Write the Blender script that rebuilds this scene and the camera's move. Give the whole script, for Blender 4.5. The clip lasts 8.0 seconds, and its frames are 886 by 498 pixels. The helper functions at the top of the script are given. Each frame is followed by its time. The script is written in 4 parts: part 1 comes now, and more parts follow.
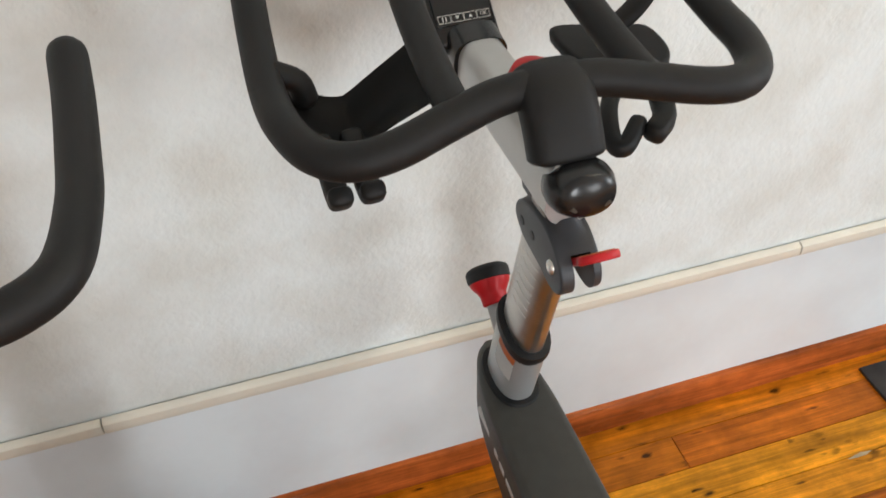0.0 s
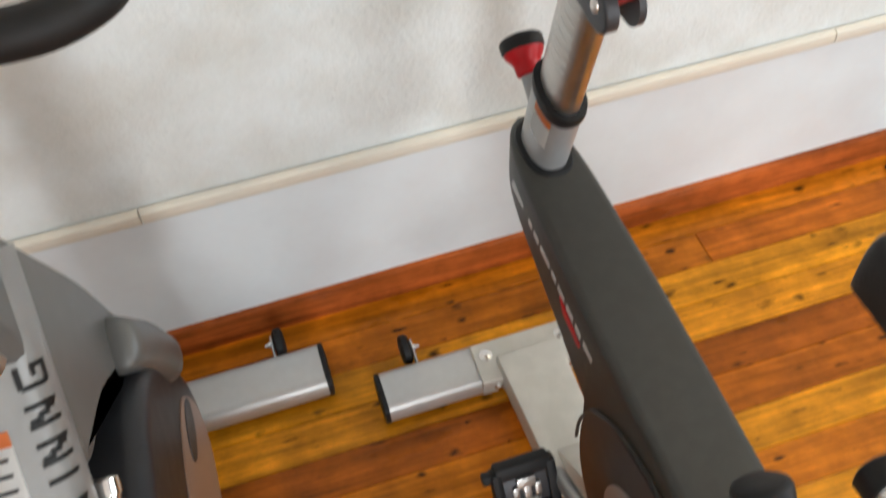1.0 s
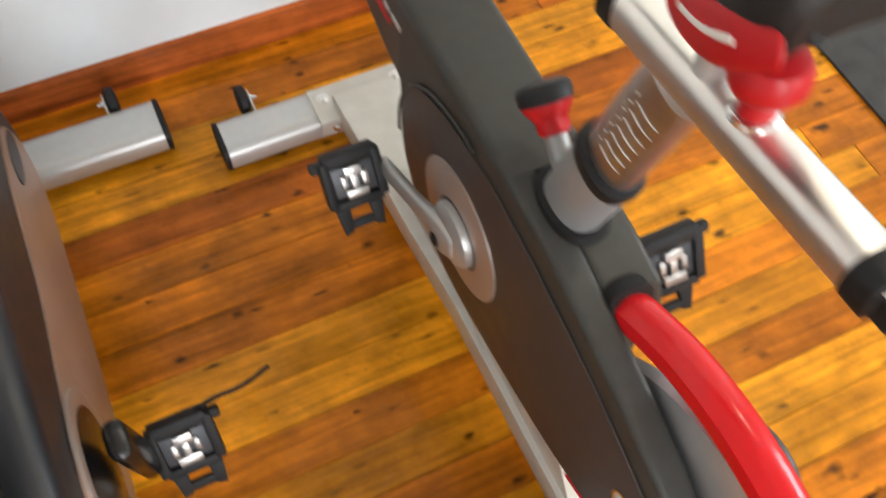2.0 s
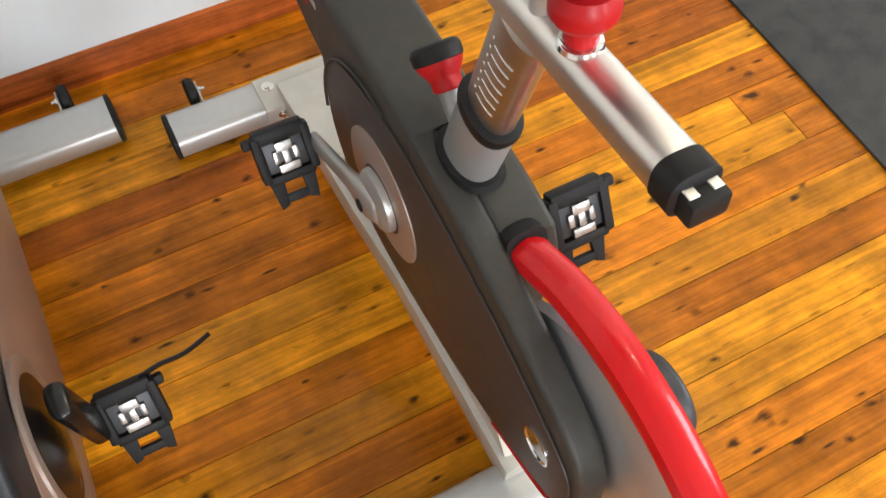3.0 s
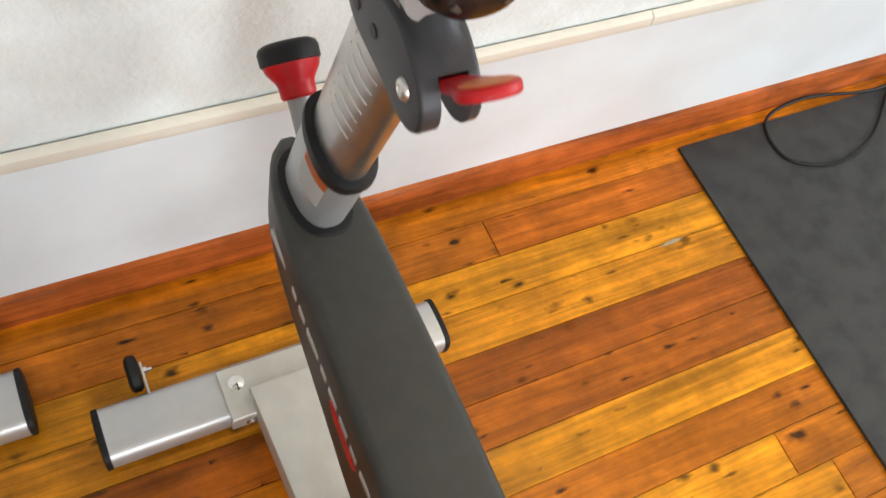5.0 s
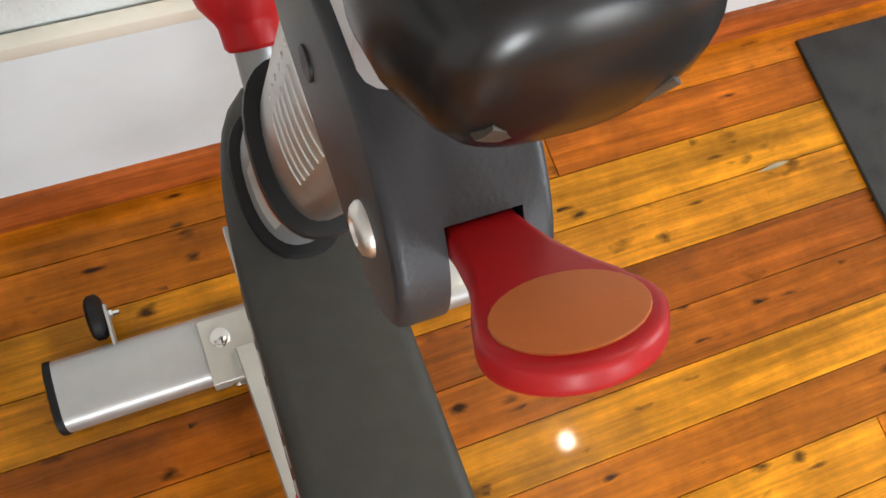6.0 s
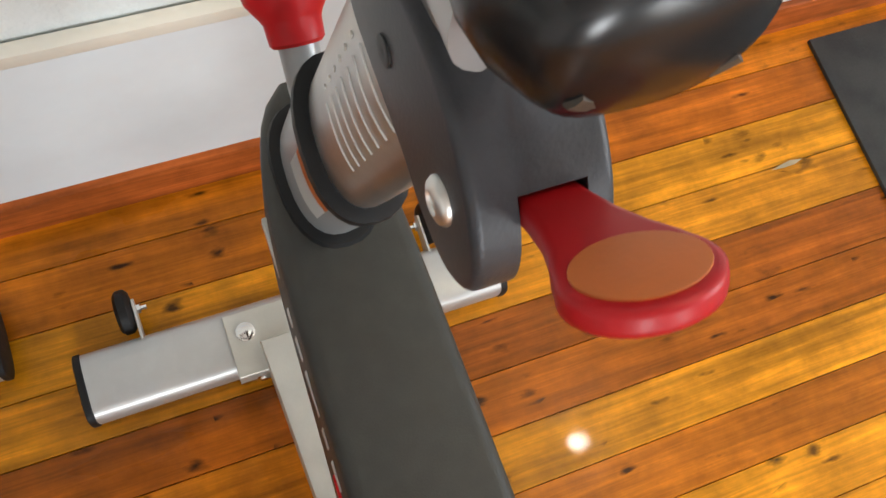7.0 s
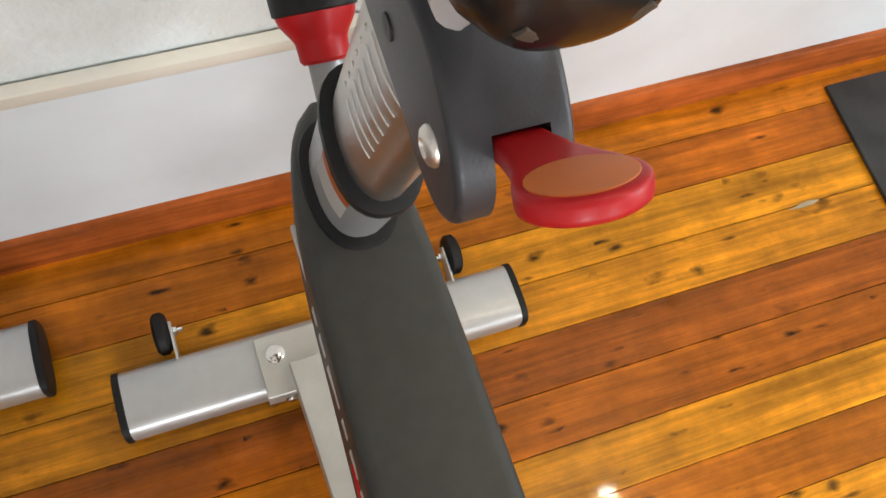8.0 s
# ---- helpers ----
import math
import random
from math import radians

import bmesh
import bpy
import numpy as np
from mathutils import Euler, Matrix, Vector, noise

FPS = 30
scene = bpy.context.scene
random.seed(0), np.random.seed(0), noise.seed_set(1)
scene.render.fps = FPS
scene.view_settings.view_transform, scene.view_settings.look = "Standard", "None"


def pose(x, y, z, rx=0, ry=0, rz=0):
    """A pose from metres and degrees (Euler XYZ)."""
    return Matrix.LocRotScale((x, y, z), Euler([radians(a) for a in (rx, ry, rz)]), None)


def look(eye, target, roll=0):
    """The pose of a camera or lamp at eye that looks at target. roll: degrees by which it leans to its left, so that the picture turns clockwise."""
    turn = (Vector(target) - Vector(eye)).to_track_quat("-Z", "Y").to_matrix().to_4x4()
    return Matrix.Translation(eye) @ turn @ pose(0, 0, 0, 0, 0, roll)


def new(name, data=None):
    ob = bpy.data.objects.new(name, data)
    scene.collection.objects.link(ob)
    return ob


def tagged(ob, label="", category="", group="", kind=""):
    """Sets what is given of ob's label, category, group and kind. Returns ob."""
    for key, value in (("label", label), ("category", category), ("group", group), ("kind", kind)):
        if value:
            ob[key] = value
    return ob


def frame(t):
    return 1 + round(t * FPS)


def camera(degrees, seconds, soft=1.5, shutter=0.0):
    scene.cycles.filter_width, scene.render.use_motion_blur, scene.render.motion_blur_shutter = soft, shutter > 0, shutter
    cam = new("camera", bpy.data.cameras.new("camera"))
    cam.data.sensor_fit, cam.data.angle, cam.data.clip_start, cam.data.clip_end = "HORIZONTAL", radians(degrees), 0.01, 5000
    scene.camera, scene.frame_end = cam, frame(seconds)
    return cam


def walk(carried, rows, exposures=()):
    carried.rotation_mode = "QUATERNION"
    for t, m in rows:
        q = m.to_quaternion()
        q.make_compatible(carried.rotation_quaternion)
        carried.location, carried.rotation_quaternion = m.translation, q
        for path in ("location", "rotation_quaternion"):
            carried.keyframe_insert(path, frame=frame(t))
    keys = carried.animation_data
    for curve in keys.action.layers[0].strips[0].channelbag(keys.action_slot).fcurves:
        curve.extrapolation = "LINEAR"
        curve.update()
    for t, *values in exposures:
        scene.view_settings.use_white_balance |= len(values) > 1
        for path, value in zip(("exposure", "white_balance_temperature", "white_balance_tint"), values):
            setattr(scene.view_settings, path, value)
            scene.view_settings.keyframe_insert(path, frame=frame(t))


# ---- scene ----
cam = camera(52.9, 8.0, shutter=0.3)
PATH = [
    (0, (-0.28, 0.33, 1.427), (0.137, 1.739, 0.071), -1.8),
    (0.5, (-0.257, 0.34, 1.399), (0.064, 1.686, -0.046), -3.7),
    (1, (-0.329, 0.273, 1.367), (-0.019, 1.456, -0.216), -4.0),
    (1.5, (-0.384, 0.204, 1.306), (0.058, 1.178, -0.384), 3.6),
    (2, (-0.336, 0.053, 1.273), (0.13, 0.919, -0.468), 3.6),
    (2.2, (-0.304, -0.022, 1.25), (0.157, 0.827, -0.501), 2.4),
    (3.3, (-0.289, -0.057, 1.308), (0.201, 0.871, -0.395), 0.6),
    (3.5, (-0.292, -0.048, 1.297), (0.213, 0.922, -0.377), 1.4),
    (4, (-0.311, 0.149, 1.278), (0.334, 1.049, -0.388), 10.5),
    (4.5, (-0.325, 0.356, 1.282), (0.451, 1.157, -0.377), 19.6),
    (4.7, (-0.288, 0.445, 1.285), (0.478, 1.249, -0.379), 20.2),
    (5.8, (-0.081, 0.772, 1.107), (0.451, 1.272, -0.755), 27.8),
    (6, (-0.068, 0.782, 1.08), (0.436, 1.238, -0.801), 29.1),
    (6.5, (-0.065, 0.79, 1.082), (0.41, 1.218, -0.813), 29.2),
    (7, (-0.09, 0.775, 1.094), (0.402, 1.243, -0.788), 27.7),
    (7.5, (-0.098, 0.743, 1.107), (0.387, 1.267, -0.761), 24.3),
    (8, (-0.098, 0.727, 1.125), (0.358, 1.339, -0.723), 19.3),
]
walk(cam, [(t, look(eye, target, roll)) for t, eye, target, roll in PATH], [(0, -0.35), (1, -0.22), (1.5, -0.05), (2.0, 0.17), (3.5, 0.07), (4.5, 0.04), (6, -0.10), (8, -0.14)])

# ---------- world and light ----------
world = bpy.data.worlds.new("world")
scene.world = world
world.use_nodes = True
wn = world.node_tree
sky = wn.nodes.new("ShaderNodeTexSky")
sky.sky_type, sky.sun_disc = "NISHITA", False
sky.sun_elevation, sky.sun_rotation = radians(40), radians(150)
wn.links.new(sky.outputs[0], wn.nodes["Background"].inputs[0])
wn.nodes["Background"].inputs[1].default_value = 0.12


def area_lamp(name, eye, target, wide, high, power, colour):
    data = bpy.data.lights.new(name, "AREA")
    data.shape, data.size, data.size_y, data.energy, data.color = "RECTANGLE", wide, high, power, colour
    ob = new(name, data)
    ob.matrix_world = look(eye, target)
    return ob


X0, X1, Y0, Y1, ROOM = -3.0, 4.0, -3.6, 1.24, 2.7
area_lamp("window_light", (2.2, Y0 + 0.02, 1.65), (2.2, 0, 1.5), 1.0, 1.2, 58, (0.95, 0.975, 1.0))
area_lamp("window_light", (-0.6, Y0 + 0.02, 1.65), (-0.6, 0, 1.5), 0.8, 1.2, 88, (0.95, 0.975, 1.0))
area_lamp("window_light", (X1 - 0.02, -0.6, 1.65), (0, -0.6, 1.4), 1.6, 1.5, 88, (0.90, 0.955, 1.0))

# ---------- materials ----------


def material(name, base, rough=0.5, metal=0.0, coat=0.0, grain=0.0, scale=60.0, bump=0.0, second=None, blend=(0.4, 0.65), spec=0.5):
    """A surface with a fine and a coarse variation in colour, gloss and relief, at real-world size."""
    m = bpy.data.materials.new(name)
    m.use_nodes = True
    nt = m.node_tree
    b = nt.nodes["Principled BSDF"]
    b.inputs["Metallic"].default_value = metal
    b.inputs["Coat Weight"].default_value = coat
    b.inputs["Coat Roughness"].default_value = 0.12
    b.inputs["Specular IOR Level"].default_value = spec
    pos = nt.nodes.new("ShaderNodeNewGeometry").outputs["Position"]
    fine = nt.nodes.new("ShaderNodeTexNoise")
    fine.inputs["Scale"].default_value, fine.inputs["Detail"].default_value = scale, 5
    coarse = nt.nodes.new("ShaderNodeTexNoise")
    coarse.inputs["Scale"].default_value, coarse.inputs["Detail"].default_value = scale / 14, 4
    nt.links.new(pos, fine.inputs["Vector"])
    nt.links.new(pos, coarse.inputs["Vector"])
    ramp = nt.nodes.new("ShaderNodeValToRGB")
    other = second or tuple(c * (1 - 2 * grain) for c in base)
    ramp.color_ramp.elements[0].position, ramp.color_ramp.elements[1].position = blend
    ramp.color_ramp.elements[0].color = (*other, 1)
    ramp.color_ramp.elements[1].color = (*base, 1)
    nt.links.new(coarse.outputs["Fac"], ramp.inputs[0])
    mix = nt.nodes.new("ShaderNodeMixRGB")
    mix.blend_type = "MULTIPLY"
    mix.inputs[0].default_value = 1.0
    tone = nt.nodes.new("ShaderNodeMapRange")
    tone.inputs["To Min"].default_value, tone.inputs["To Max"].default_value = 1 - grain, 1 + grain
    nt.links.new(fine.outputs["Fac"], tone.inputs["Value"])
    nt.links.new(ramp.outputs[0], mix.inputs[1])
    nt.links.new(tone.outputs[0], mix.inputs[2])
    nt.links.new(mix.outputs[0], b.inputs["Base Color"])
    gloss = nt.nodes.new("ShaderNodeMapRange")
    gloss.inputs["To Min"].default_value, gloss.inputs["To Max"].default_value = rough * 0.85, min(1, rough * 1.15)
    nt.links.new(coarse.outputs["Fac"], gloss.inputs["Value"])
    nt.links.new(gloss.outputs[0], b.inputs["Roughness"])
    if bump:
        rel = nt.nodes.new("ShaderNodeBump")
        rel.inputs["Strength"].default_value, rel.inputs["Distance"].default_value = bump, 0.002
        nt.links.new(fine.outputs["Fac"], rel.inputs["Height"])
        nt.links.new(rel.outputs[0], b.inputs["Normal"])
    return m


def wood(name, ramp_colours, rough=0.30, coat=0.13, knots=True):
    """Varnished pine with grain along x; each board takes its own tone from Object Info's Random."""
    m = bpy.data.materials.new(name)
    m.use_nodes = True
    nt = m.node_tree
    b = nt.nodes["Principled BSDF"]
    pos = nt.nodes.new("ShaderNodeNewGeometry").outputs["Position"]
    info = nt.nodes.new("ShaderNodeObjectInfo")
    shift = nt.nodes.new("ShaderNodeVectorMath")
    shift.operation = "MULTIPLY_ADD"
    shift.inputs[1].default_value = (13.0, 0.0, 37.0)
    nt.links.new(info.outputs["Random"], shift.inputs[0])
    nt.links.new(pos, shift.inputs[2])

    def stretched(kind, sx, sy, sz, **values):
        mp = nt.nodes.new("ShaderNodeMapping")
        mp.inputs["Scale"].default_value = (sx, sy, sz)
        nt.links.new(shift.outputs[0], mp.inputs["Vector"])
        tx = nt.nodes.new(kind)
        nt.links.new(mp.outputs[0], tx.inputs["Vector"])
        for k, v in values.items():
            tx.inputs[k].default_value = v
        return tx

    board = nt.nodes.new("ShaderNodeValToRGB")
    el = board.color_ramp.elements
    el[0].color, el[1].color = (*ramp_colours[0], 1), (*ramp_colours[-1], 1)
    for k, c in enumerate(ramp_colours[1:-1]):
        e = el.new((k + 1) / (len(ramp_colours) - 1))
        e.color = (*c, 1)
    nt.links.new(info.outputs["Random"], board.inputs[0])
    streak = stretched("ShaderNodeTexNoise", 2.2, 60, 60, Scale=1.0, Detail=6.0, Distortion=0.6)
    fibre = stretched("ShaderNodeTexNoise", 14, 420, 420, Scale=1.0, Detail=4.0)
    cloud = stretched("ShaderNodeTexNoise", 3, 9, 9, Scale=1.0, Detail=3.0)

    def times(colour, fac, low, high):
        r = nt.nodes.new("ShaderNodeMapRange")
        r.inputs["From Min"].default_value, r.inputs["From Max"].default_value = 0.3, 0.7
        r.inputs["To Min"].default_value, r.inputs["To Max"].default_value = low, high
        nt.links.new(fac, r.inputs["Value"])
        x = nt.nodes.new("ShaderNodeMixRGB")
        x.blend_type, x.inputs[0].default_value = "MULTIPLY", 1.0
        nt.links.new(colour, x.inputs[1])
        nt.links.new(r.outputs[0], x.inputs[2])
        return x.outputs[0]

    colour = times(board.outputs[0], streak.outputs["Fac"], 0.60, 1.30)
    colour = times(colour, fibre.outputs["Fac"], 0.86, 1.1)
    colour = times(colour, cloud.outputs["Fac"], 0.70, 1.30)
    stain = nt.nodes.new("ShaderNodeTexNoise")
    stain.inputs["Scale"].default_value, stain.inputs["Detail"].default_value, stain.inputs["Roughness"].default_value = 11.0, 7.0, 0.68
    nt.links.new(pos, stain.inputs["Vector"])
    colour = times(colour, stain.outputs["Fac"], 0.60, 1.27)
    scuff = stretched("ShaderNodeTexNoise", 9, 130, 90, Scale=1.0, Detail=3.0, Distortion=1.2)
    colour = times(colour, scuff.outputs["Fac"], 0.82, 1.12)
    if knots:
        for sx, sy, size, seed in ((6, 11, 0.11, 0.0), (12, 20, 0.15, 3.3), (9, 46, 0.13, 6.1)):
            vor = stretched("ShaderNodeTexVoronoi", sx, sy, 1, Scale=1.0, Randomness=1.0)
            wob = stretched("ShaderNodeTexNoise", 32, 80, 60, Scale=1.0, Detail=4.0)
            add = nt.nodes.new("ShaderNodeMath")
            add.operation = "MULTIPLY_ADD"
            add.inputs[1].default_value = 0.45
            nt.links.new(wob.outputs["Fac"], add.inputs[0])
            nt.links.new(vor.outputs["Distance"], add.inputs[2])
            r = nt.nodes.new("ShaderNodeMapRange")
            r.inputs["From Min"].default_value, r.inputs["From Max"].default_value = size + 0.11, size + 0.25
            r.inputs["To Min"].default_value, r.inputs["To Max"].default_value = 0.10, 1.0
            nt.links.new(add.outputs[0], r.inputs["Value"])
            pick = stretched("ShaderNodeTexNoise", 2.5 + seed, 8 + seed, 8, Scale=1.0, Detail=1.0)
            gate = nt.nodes.new("ShaderNodeMath")
            gate.operation = "GREATER_THAN"
            gate.inputs[1].default_value = 0.45
            nt.links.new(pick.outputs["Fac"], gate.inputs[0])
            x = nt.nodes.new("ShaderNodeMixRGB")
            x.blend_type = "MULTIPLY"
            nt.links.new(gate.outputs[0], x.inputs[0])
            nt.links.new(colour, x.inputs[1])
            nt.links.new(r.outputs[0], x.inputs[2])
            colour = x.outputs[0]
    nt.links.new(colour, b.inputs["Base Color"])
    r = nt.nodes.new("ShaderNodeMapRange")
    r.inputs["To Min"].default_value, r.inputs["To Max"].default_value = rough * 0.6, rough * 1.5
    nt.links.new(cloud.outputs["Fac"], r.inputs["Value"])
    nt.links.new(r.outputs[0], b.inputs["Roughness"])
    b.inputs["Coat Weight"].default_value, b.inputs["Coat Roughness"].default_value = coat, 0.045
    b.inputs["Specular IOR Level"].default_value = 0.13
    rel = nt.nodes.new("ShaderNodeBump")
    rel.inputs["Strength"].default_value, rel.inputs["Distance"].default_value = 0.25, 0.001
    nt.links.new(streak.outputs["Fac"], rel.inputs["Height"])
    nt.links.new(rel.outputs[0], b.inputs["Normal"])
    return m


M_BOARDS = [
    wood("pine_dark_reddish", [(0.39, 0.098, 0.006), (0.46, 0.124, 0.006), (0.42, 0.107, 0.005)]),
    wood("pine_mid_orange", [(0.50, 0.146, 0.006), (0.57, 0.176, 0.007), (0.53, 0.156, 0.005)]),
    wood("pine_light_honey", [(0.63, 0.226, 0.008), (0.72, 0.285, 0.010), (0.67, 0.250, 0.008)]),
]
M_SKIRT = wood("skirting_wood", [(0.36, 0.085, 0.018), (0.42, 0.10, 0.02)], knots=False)
# the plaster's darker second tone paints soft, blotchy shading into the wall colour
M_WALL = material("plaster_white", (0.735, 0.775, 0.765), 0.75, grain=0.03, scale=110, bump=0.8, second=(0.63, 0.635, 0.595), blend=(0.3, 0.62))
M_PANEL = material("painted_panel", (0.735, 0.79, 0.81), 0.5, grain=0.02, scale=60, bump=0.08, second=(0.67, 0.70, 0.71), blend=(0.32, 0.6))
M_TRIM = material("cream_paint", (0.76, 0.71, 0.60), 0.45, grain=0.03, scale=80, bump=0.1)
M_ALLOY = material("crank_alloy", (0.47, 0.46, 0.44), 0.38, metal=0.6, grain=0.03, scale=400)
M_SILVER = material("silver_paint", (0.55, 0.55, 0.535), 0.38, metal=0.5, grain=0.02, scale=900, bump=0.02)
M_CREAM = material("pale_frame_paint", (0.60, 0.58, 0.52), 0.4, metal=0.35, grain=0.04, scale=500, bump=0.03)
M_BRUSHED = material("brushed_steel", (0.62, 0.60, 0.57), 0.34, metal=1.0, grain=0.05, scale=700, bump=0.05)
M_CHROME = material("chrome", (0.86, 0.85, 0.83), 0.08, metal=1.0, grain=0.02, scale=200)
M_SLIDER = material("satin_chrome", (0.84, 0.82, 0.78), 0.36, metal=1.0, grain=0.03, scale=300)
M_TUBE = material("grey_tube_paint", (0.34, 0.35, 0.35), 0.35, metal=0.25, coat=0.2, grain=0.03, scale=400)
M_SHROUD = material("dark_grey_plastic", (0.047, 0.046, 0.040), 0.48, grain=0.06, scale=900, bump=0.12, spec=0.35)
M_SIDE = material("dark_side_panel", (0.050, 0.041, 0.038), 0.46, grain=0.05, scale=500, bump=0.03)
M_RUBBER = material("black_rubber", (0.011, 0.011, 0.0115), 0.55, grain=0.1, scale=500, bump=0.1, spec=0.3)
M_GRIP = material("handlebar_coating", (0.011, 0.0105, 0.010), 0.55, grain=0.1, scale=1200, bump=0.15, spec=0.28)
M_BLACK = material("gloss_black_plastic", (0.009, 0.009, 0.0095), 0.26, grain=0.06, scale=300)
M_CAST = material("cast_grey_metal", (0.052, 0.054, 0.060), 0.42, metal=0.3, grain=0.06, scale=700, bump=0.1)
M_RED = material("red_plastic", (0.50, 0.010, 0.014), 0.42, coat=0.04, grain=0.05, scale=200, spec=0.3)
M_GUARD = material("red_gloss_paint", (0.64, 0.008, 0.012), 0.16, coat=0.15, grain=0.03, scale=80, spec=0.28)
M_ORANGE = material("orange_pad", (0.60, 0.155, 0.028), 0.5, grain=0.05, scale=600, bump=0.05)
M_WHEEL = material("wheel_steel", (0.66, 0.67, 0.68), 0.38, metal=0.75, grain=0.04, scale=300, bump=0.03)
M_CLEAT = material("worn_cleat_steel", (0.50, 0.49, 0.47), 0.3, metal=0.9, grain=0.15, scale=500, bump=0.2)
# satin silver metal, tinted tan to paint in the floor's warm reflection
M_TANMETAL = material("satin_disc_metal", (0.47, 0.39, 0.34), 0.42, metal=0.55, grain=0.03, scale=300)
M_SADDLE = material("saddle_vinyl", (0.012, 0.0115, 0.011), 0.45, grain=0.12, scale=900, bump=0.25, spec=0.35)
M_STITCH = material("piping_vinyl", (0.07, 0.055, 0.04), 0.5, grain=0.1, scale=700, bump=0.1)
M_MAT = material("rubber_mat", (0.024, 0.025, 0.025), 0.65, grain=0.25, scale=260, bump=0.4, second=(0.04, 0.04, 0.038))
M_MARK = material("pale_marking", (0.75, 0.74, 0.70), 0.5, grain=0.03, scale=300)
M_DARKMARK = material("dark_marking", (0.02, 0.02, 0.02), 0.45, grain=0.05, scale=300)
M_LABELW = material("white_label", (0.78, 0.77, 0.74), 0.35, grain=0.02, scale=200)
M_LABELO = material("orange_label", (0.75, 0.20, 0.04), 0.4, grain=0.02, scale=200)
M_GREYBODY = material("grey_plastic_body", (0.128, 0.128, 0.122), 0.4, metal=0.2, grain=0.03, scale=400, bump=0.04)
M_WHITEBODY = material("white_frame_paint", (0.235, 0.235, 0.228), 0.35, metal=0.1, grain=0.03, scale=300)
M_CASE = material("satin_black_plastic", (0.014, 0.015, 0.018), 0.42, grain=0.06, scale=500, bump=0.05)
# glossy case side: the floor's brown reflection is put into its base colour
M_BROWN = material("floor_tinted_panel", (0.36, 0.235, 0.175), 0.38, metal=0.1, grain=0.05, scale=200)
M_FILLER = material("old_seam_filler", (0.46, 0.36, 0.22), 0.5, grain=0.1, scale=400)
M_SCREEN = material("console_glass", (0.012, 0.013, 0.014), 0.12, grain=0.05, scale=200)

# ---------- mesh helpers ----------
BASES = {}


def thing(name, at, label, category, group="", kind=""):
    ob = new(name)
    ob.empty_display_size = 0.05
    ob.location = at
    BASES[ob.name] = Vector(at)
    return tagged(ob, label, category, group, kind)


def part(name, bm, mat, parent=None, label="", smooth=True):
    me = bpy.data.meshes.new(name)
    bmesh.ops.recalc_face_normals(bm, faces=bm.faces)
    bm.to_mesh(me)
    bm.free()
    me.materials.append(mat)
    if smooth:
        for p in me.polygons:
            p.use_smooth = True
        me.set_sharp_from_angle(angle=radians(38))
    ob = new(name, me)
    if parent:
        ob.parent = parent
        if parent.name in BASES:
            ob.matrix_parent_inverse = Matrix.Translation(-BASES[parent.name])
    if label:
        ob["label"] = label
    return ob


def box(lo, hi, bevel=0.0, segs=2):
    bm = bmesh.new()
    bmesh.ops.create_cube(bm, size=1)
    for v in bm.verts:
        v.co = [l + (h - l) * (c + 0.5) for l, h, c in zip(lo, hi, v.co)]
    if bevel:
        bmesh.ops.bevel(bm, geom=bm.edges[:], offset=bevel, segments=segs, profile=0.6, affect="EDGES")
    return bm


def prism(outline, a, b, axis="x", bevel=0.0, segs=2):
    """A flat outline, given in the two other axes, drawn out from a to b along an axis, with rounded rims."""
    bm = bmesh.new()

    def place(u, v, w):
        return {"x": (w, u, v), "y": (u, w, v), "z": (u, v, w)}[axis]

    low = [bm.verts.new(place(u, v, a)) for u, v in outline]
    high = [bm.verts.new(place(u, v, b)) for u, v in outline]
    n = len(outline)
    f1, f2 = bm.faces.new(low[::-1]), bm.faces.new(high)
    for i in range(n):
        bm.faces.new((low[i], low[(i + 1) % n], high[(i + 1) % n], high[i]))
    bmesh.ops.recalc_face_normals(bm, faces=bm.faces)
    if bevel:
        bmesh.ops.bevel(bm, geom=list(set(f1.edges) | set(f2.edges)), offset=bevel, segments=segs, profile=0.6, affect="EDGES")
    return bm


def curve(points, steps=6, closed=False):
    """A smooth line through points (Catmull-Rom), in any number of dimensions."""
    pts = [Vector(p) for p in points]
    n = len(pts)
    out = []
    for i in range(n if closed else n - 1):
        p0 = pts[(i - 1) % n] if closed or i else pts[0] * 2 - pts[1]
        p1, p2 = pts[i], pts[(i + 1) % n]
        p3 = pts[(i + 2) % n] if closed or i + 2 < n else pts[-1] * 2 - pts[-2]
        for k in range(steps):
            t = k / steps
            out.append(0.5 * ((2 * p1) + (p2 - p0) * t + (2 * p0 - 5 * p1 + 4 * p2 - p3) * t * t + (3 * p1 - p0 - 3 * p2 + p3) * t ** 3))
    if not closed:
        out.append(pts[-1].copy())
    return out


def oval(rx, ry, n=20, power=2.0):
    out = []
    for i in range(n):
        c, s = math.cos(math.tau * i / n), math.sin(math.tau * i / n)
        out.append((rx * math.copysign(abs(c) ** (2 / power), c), ry * math.copysign(abs(s) ** (2 / power), s)))
    return out


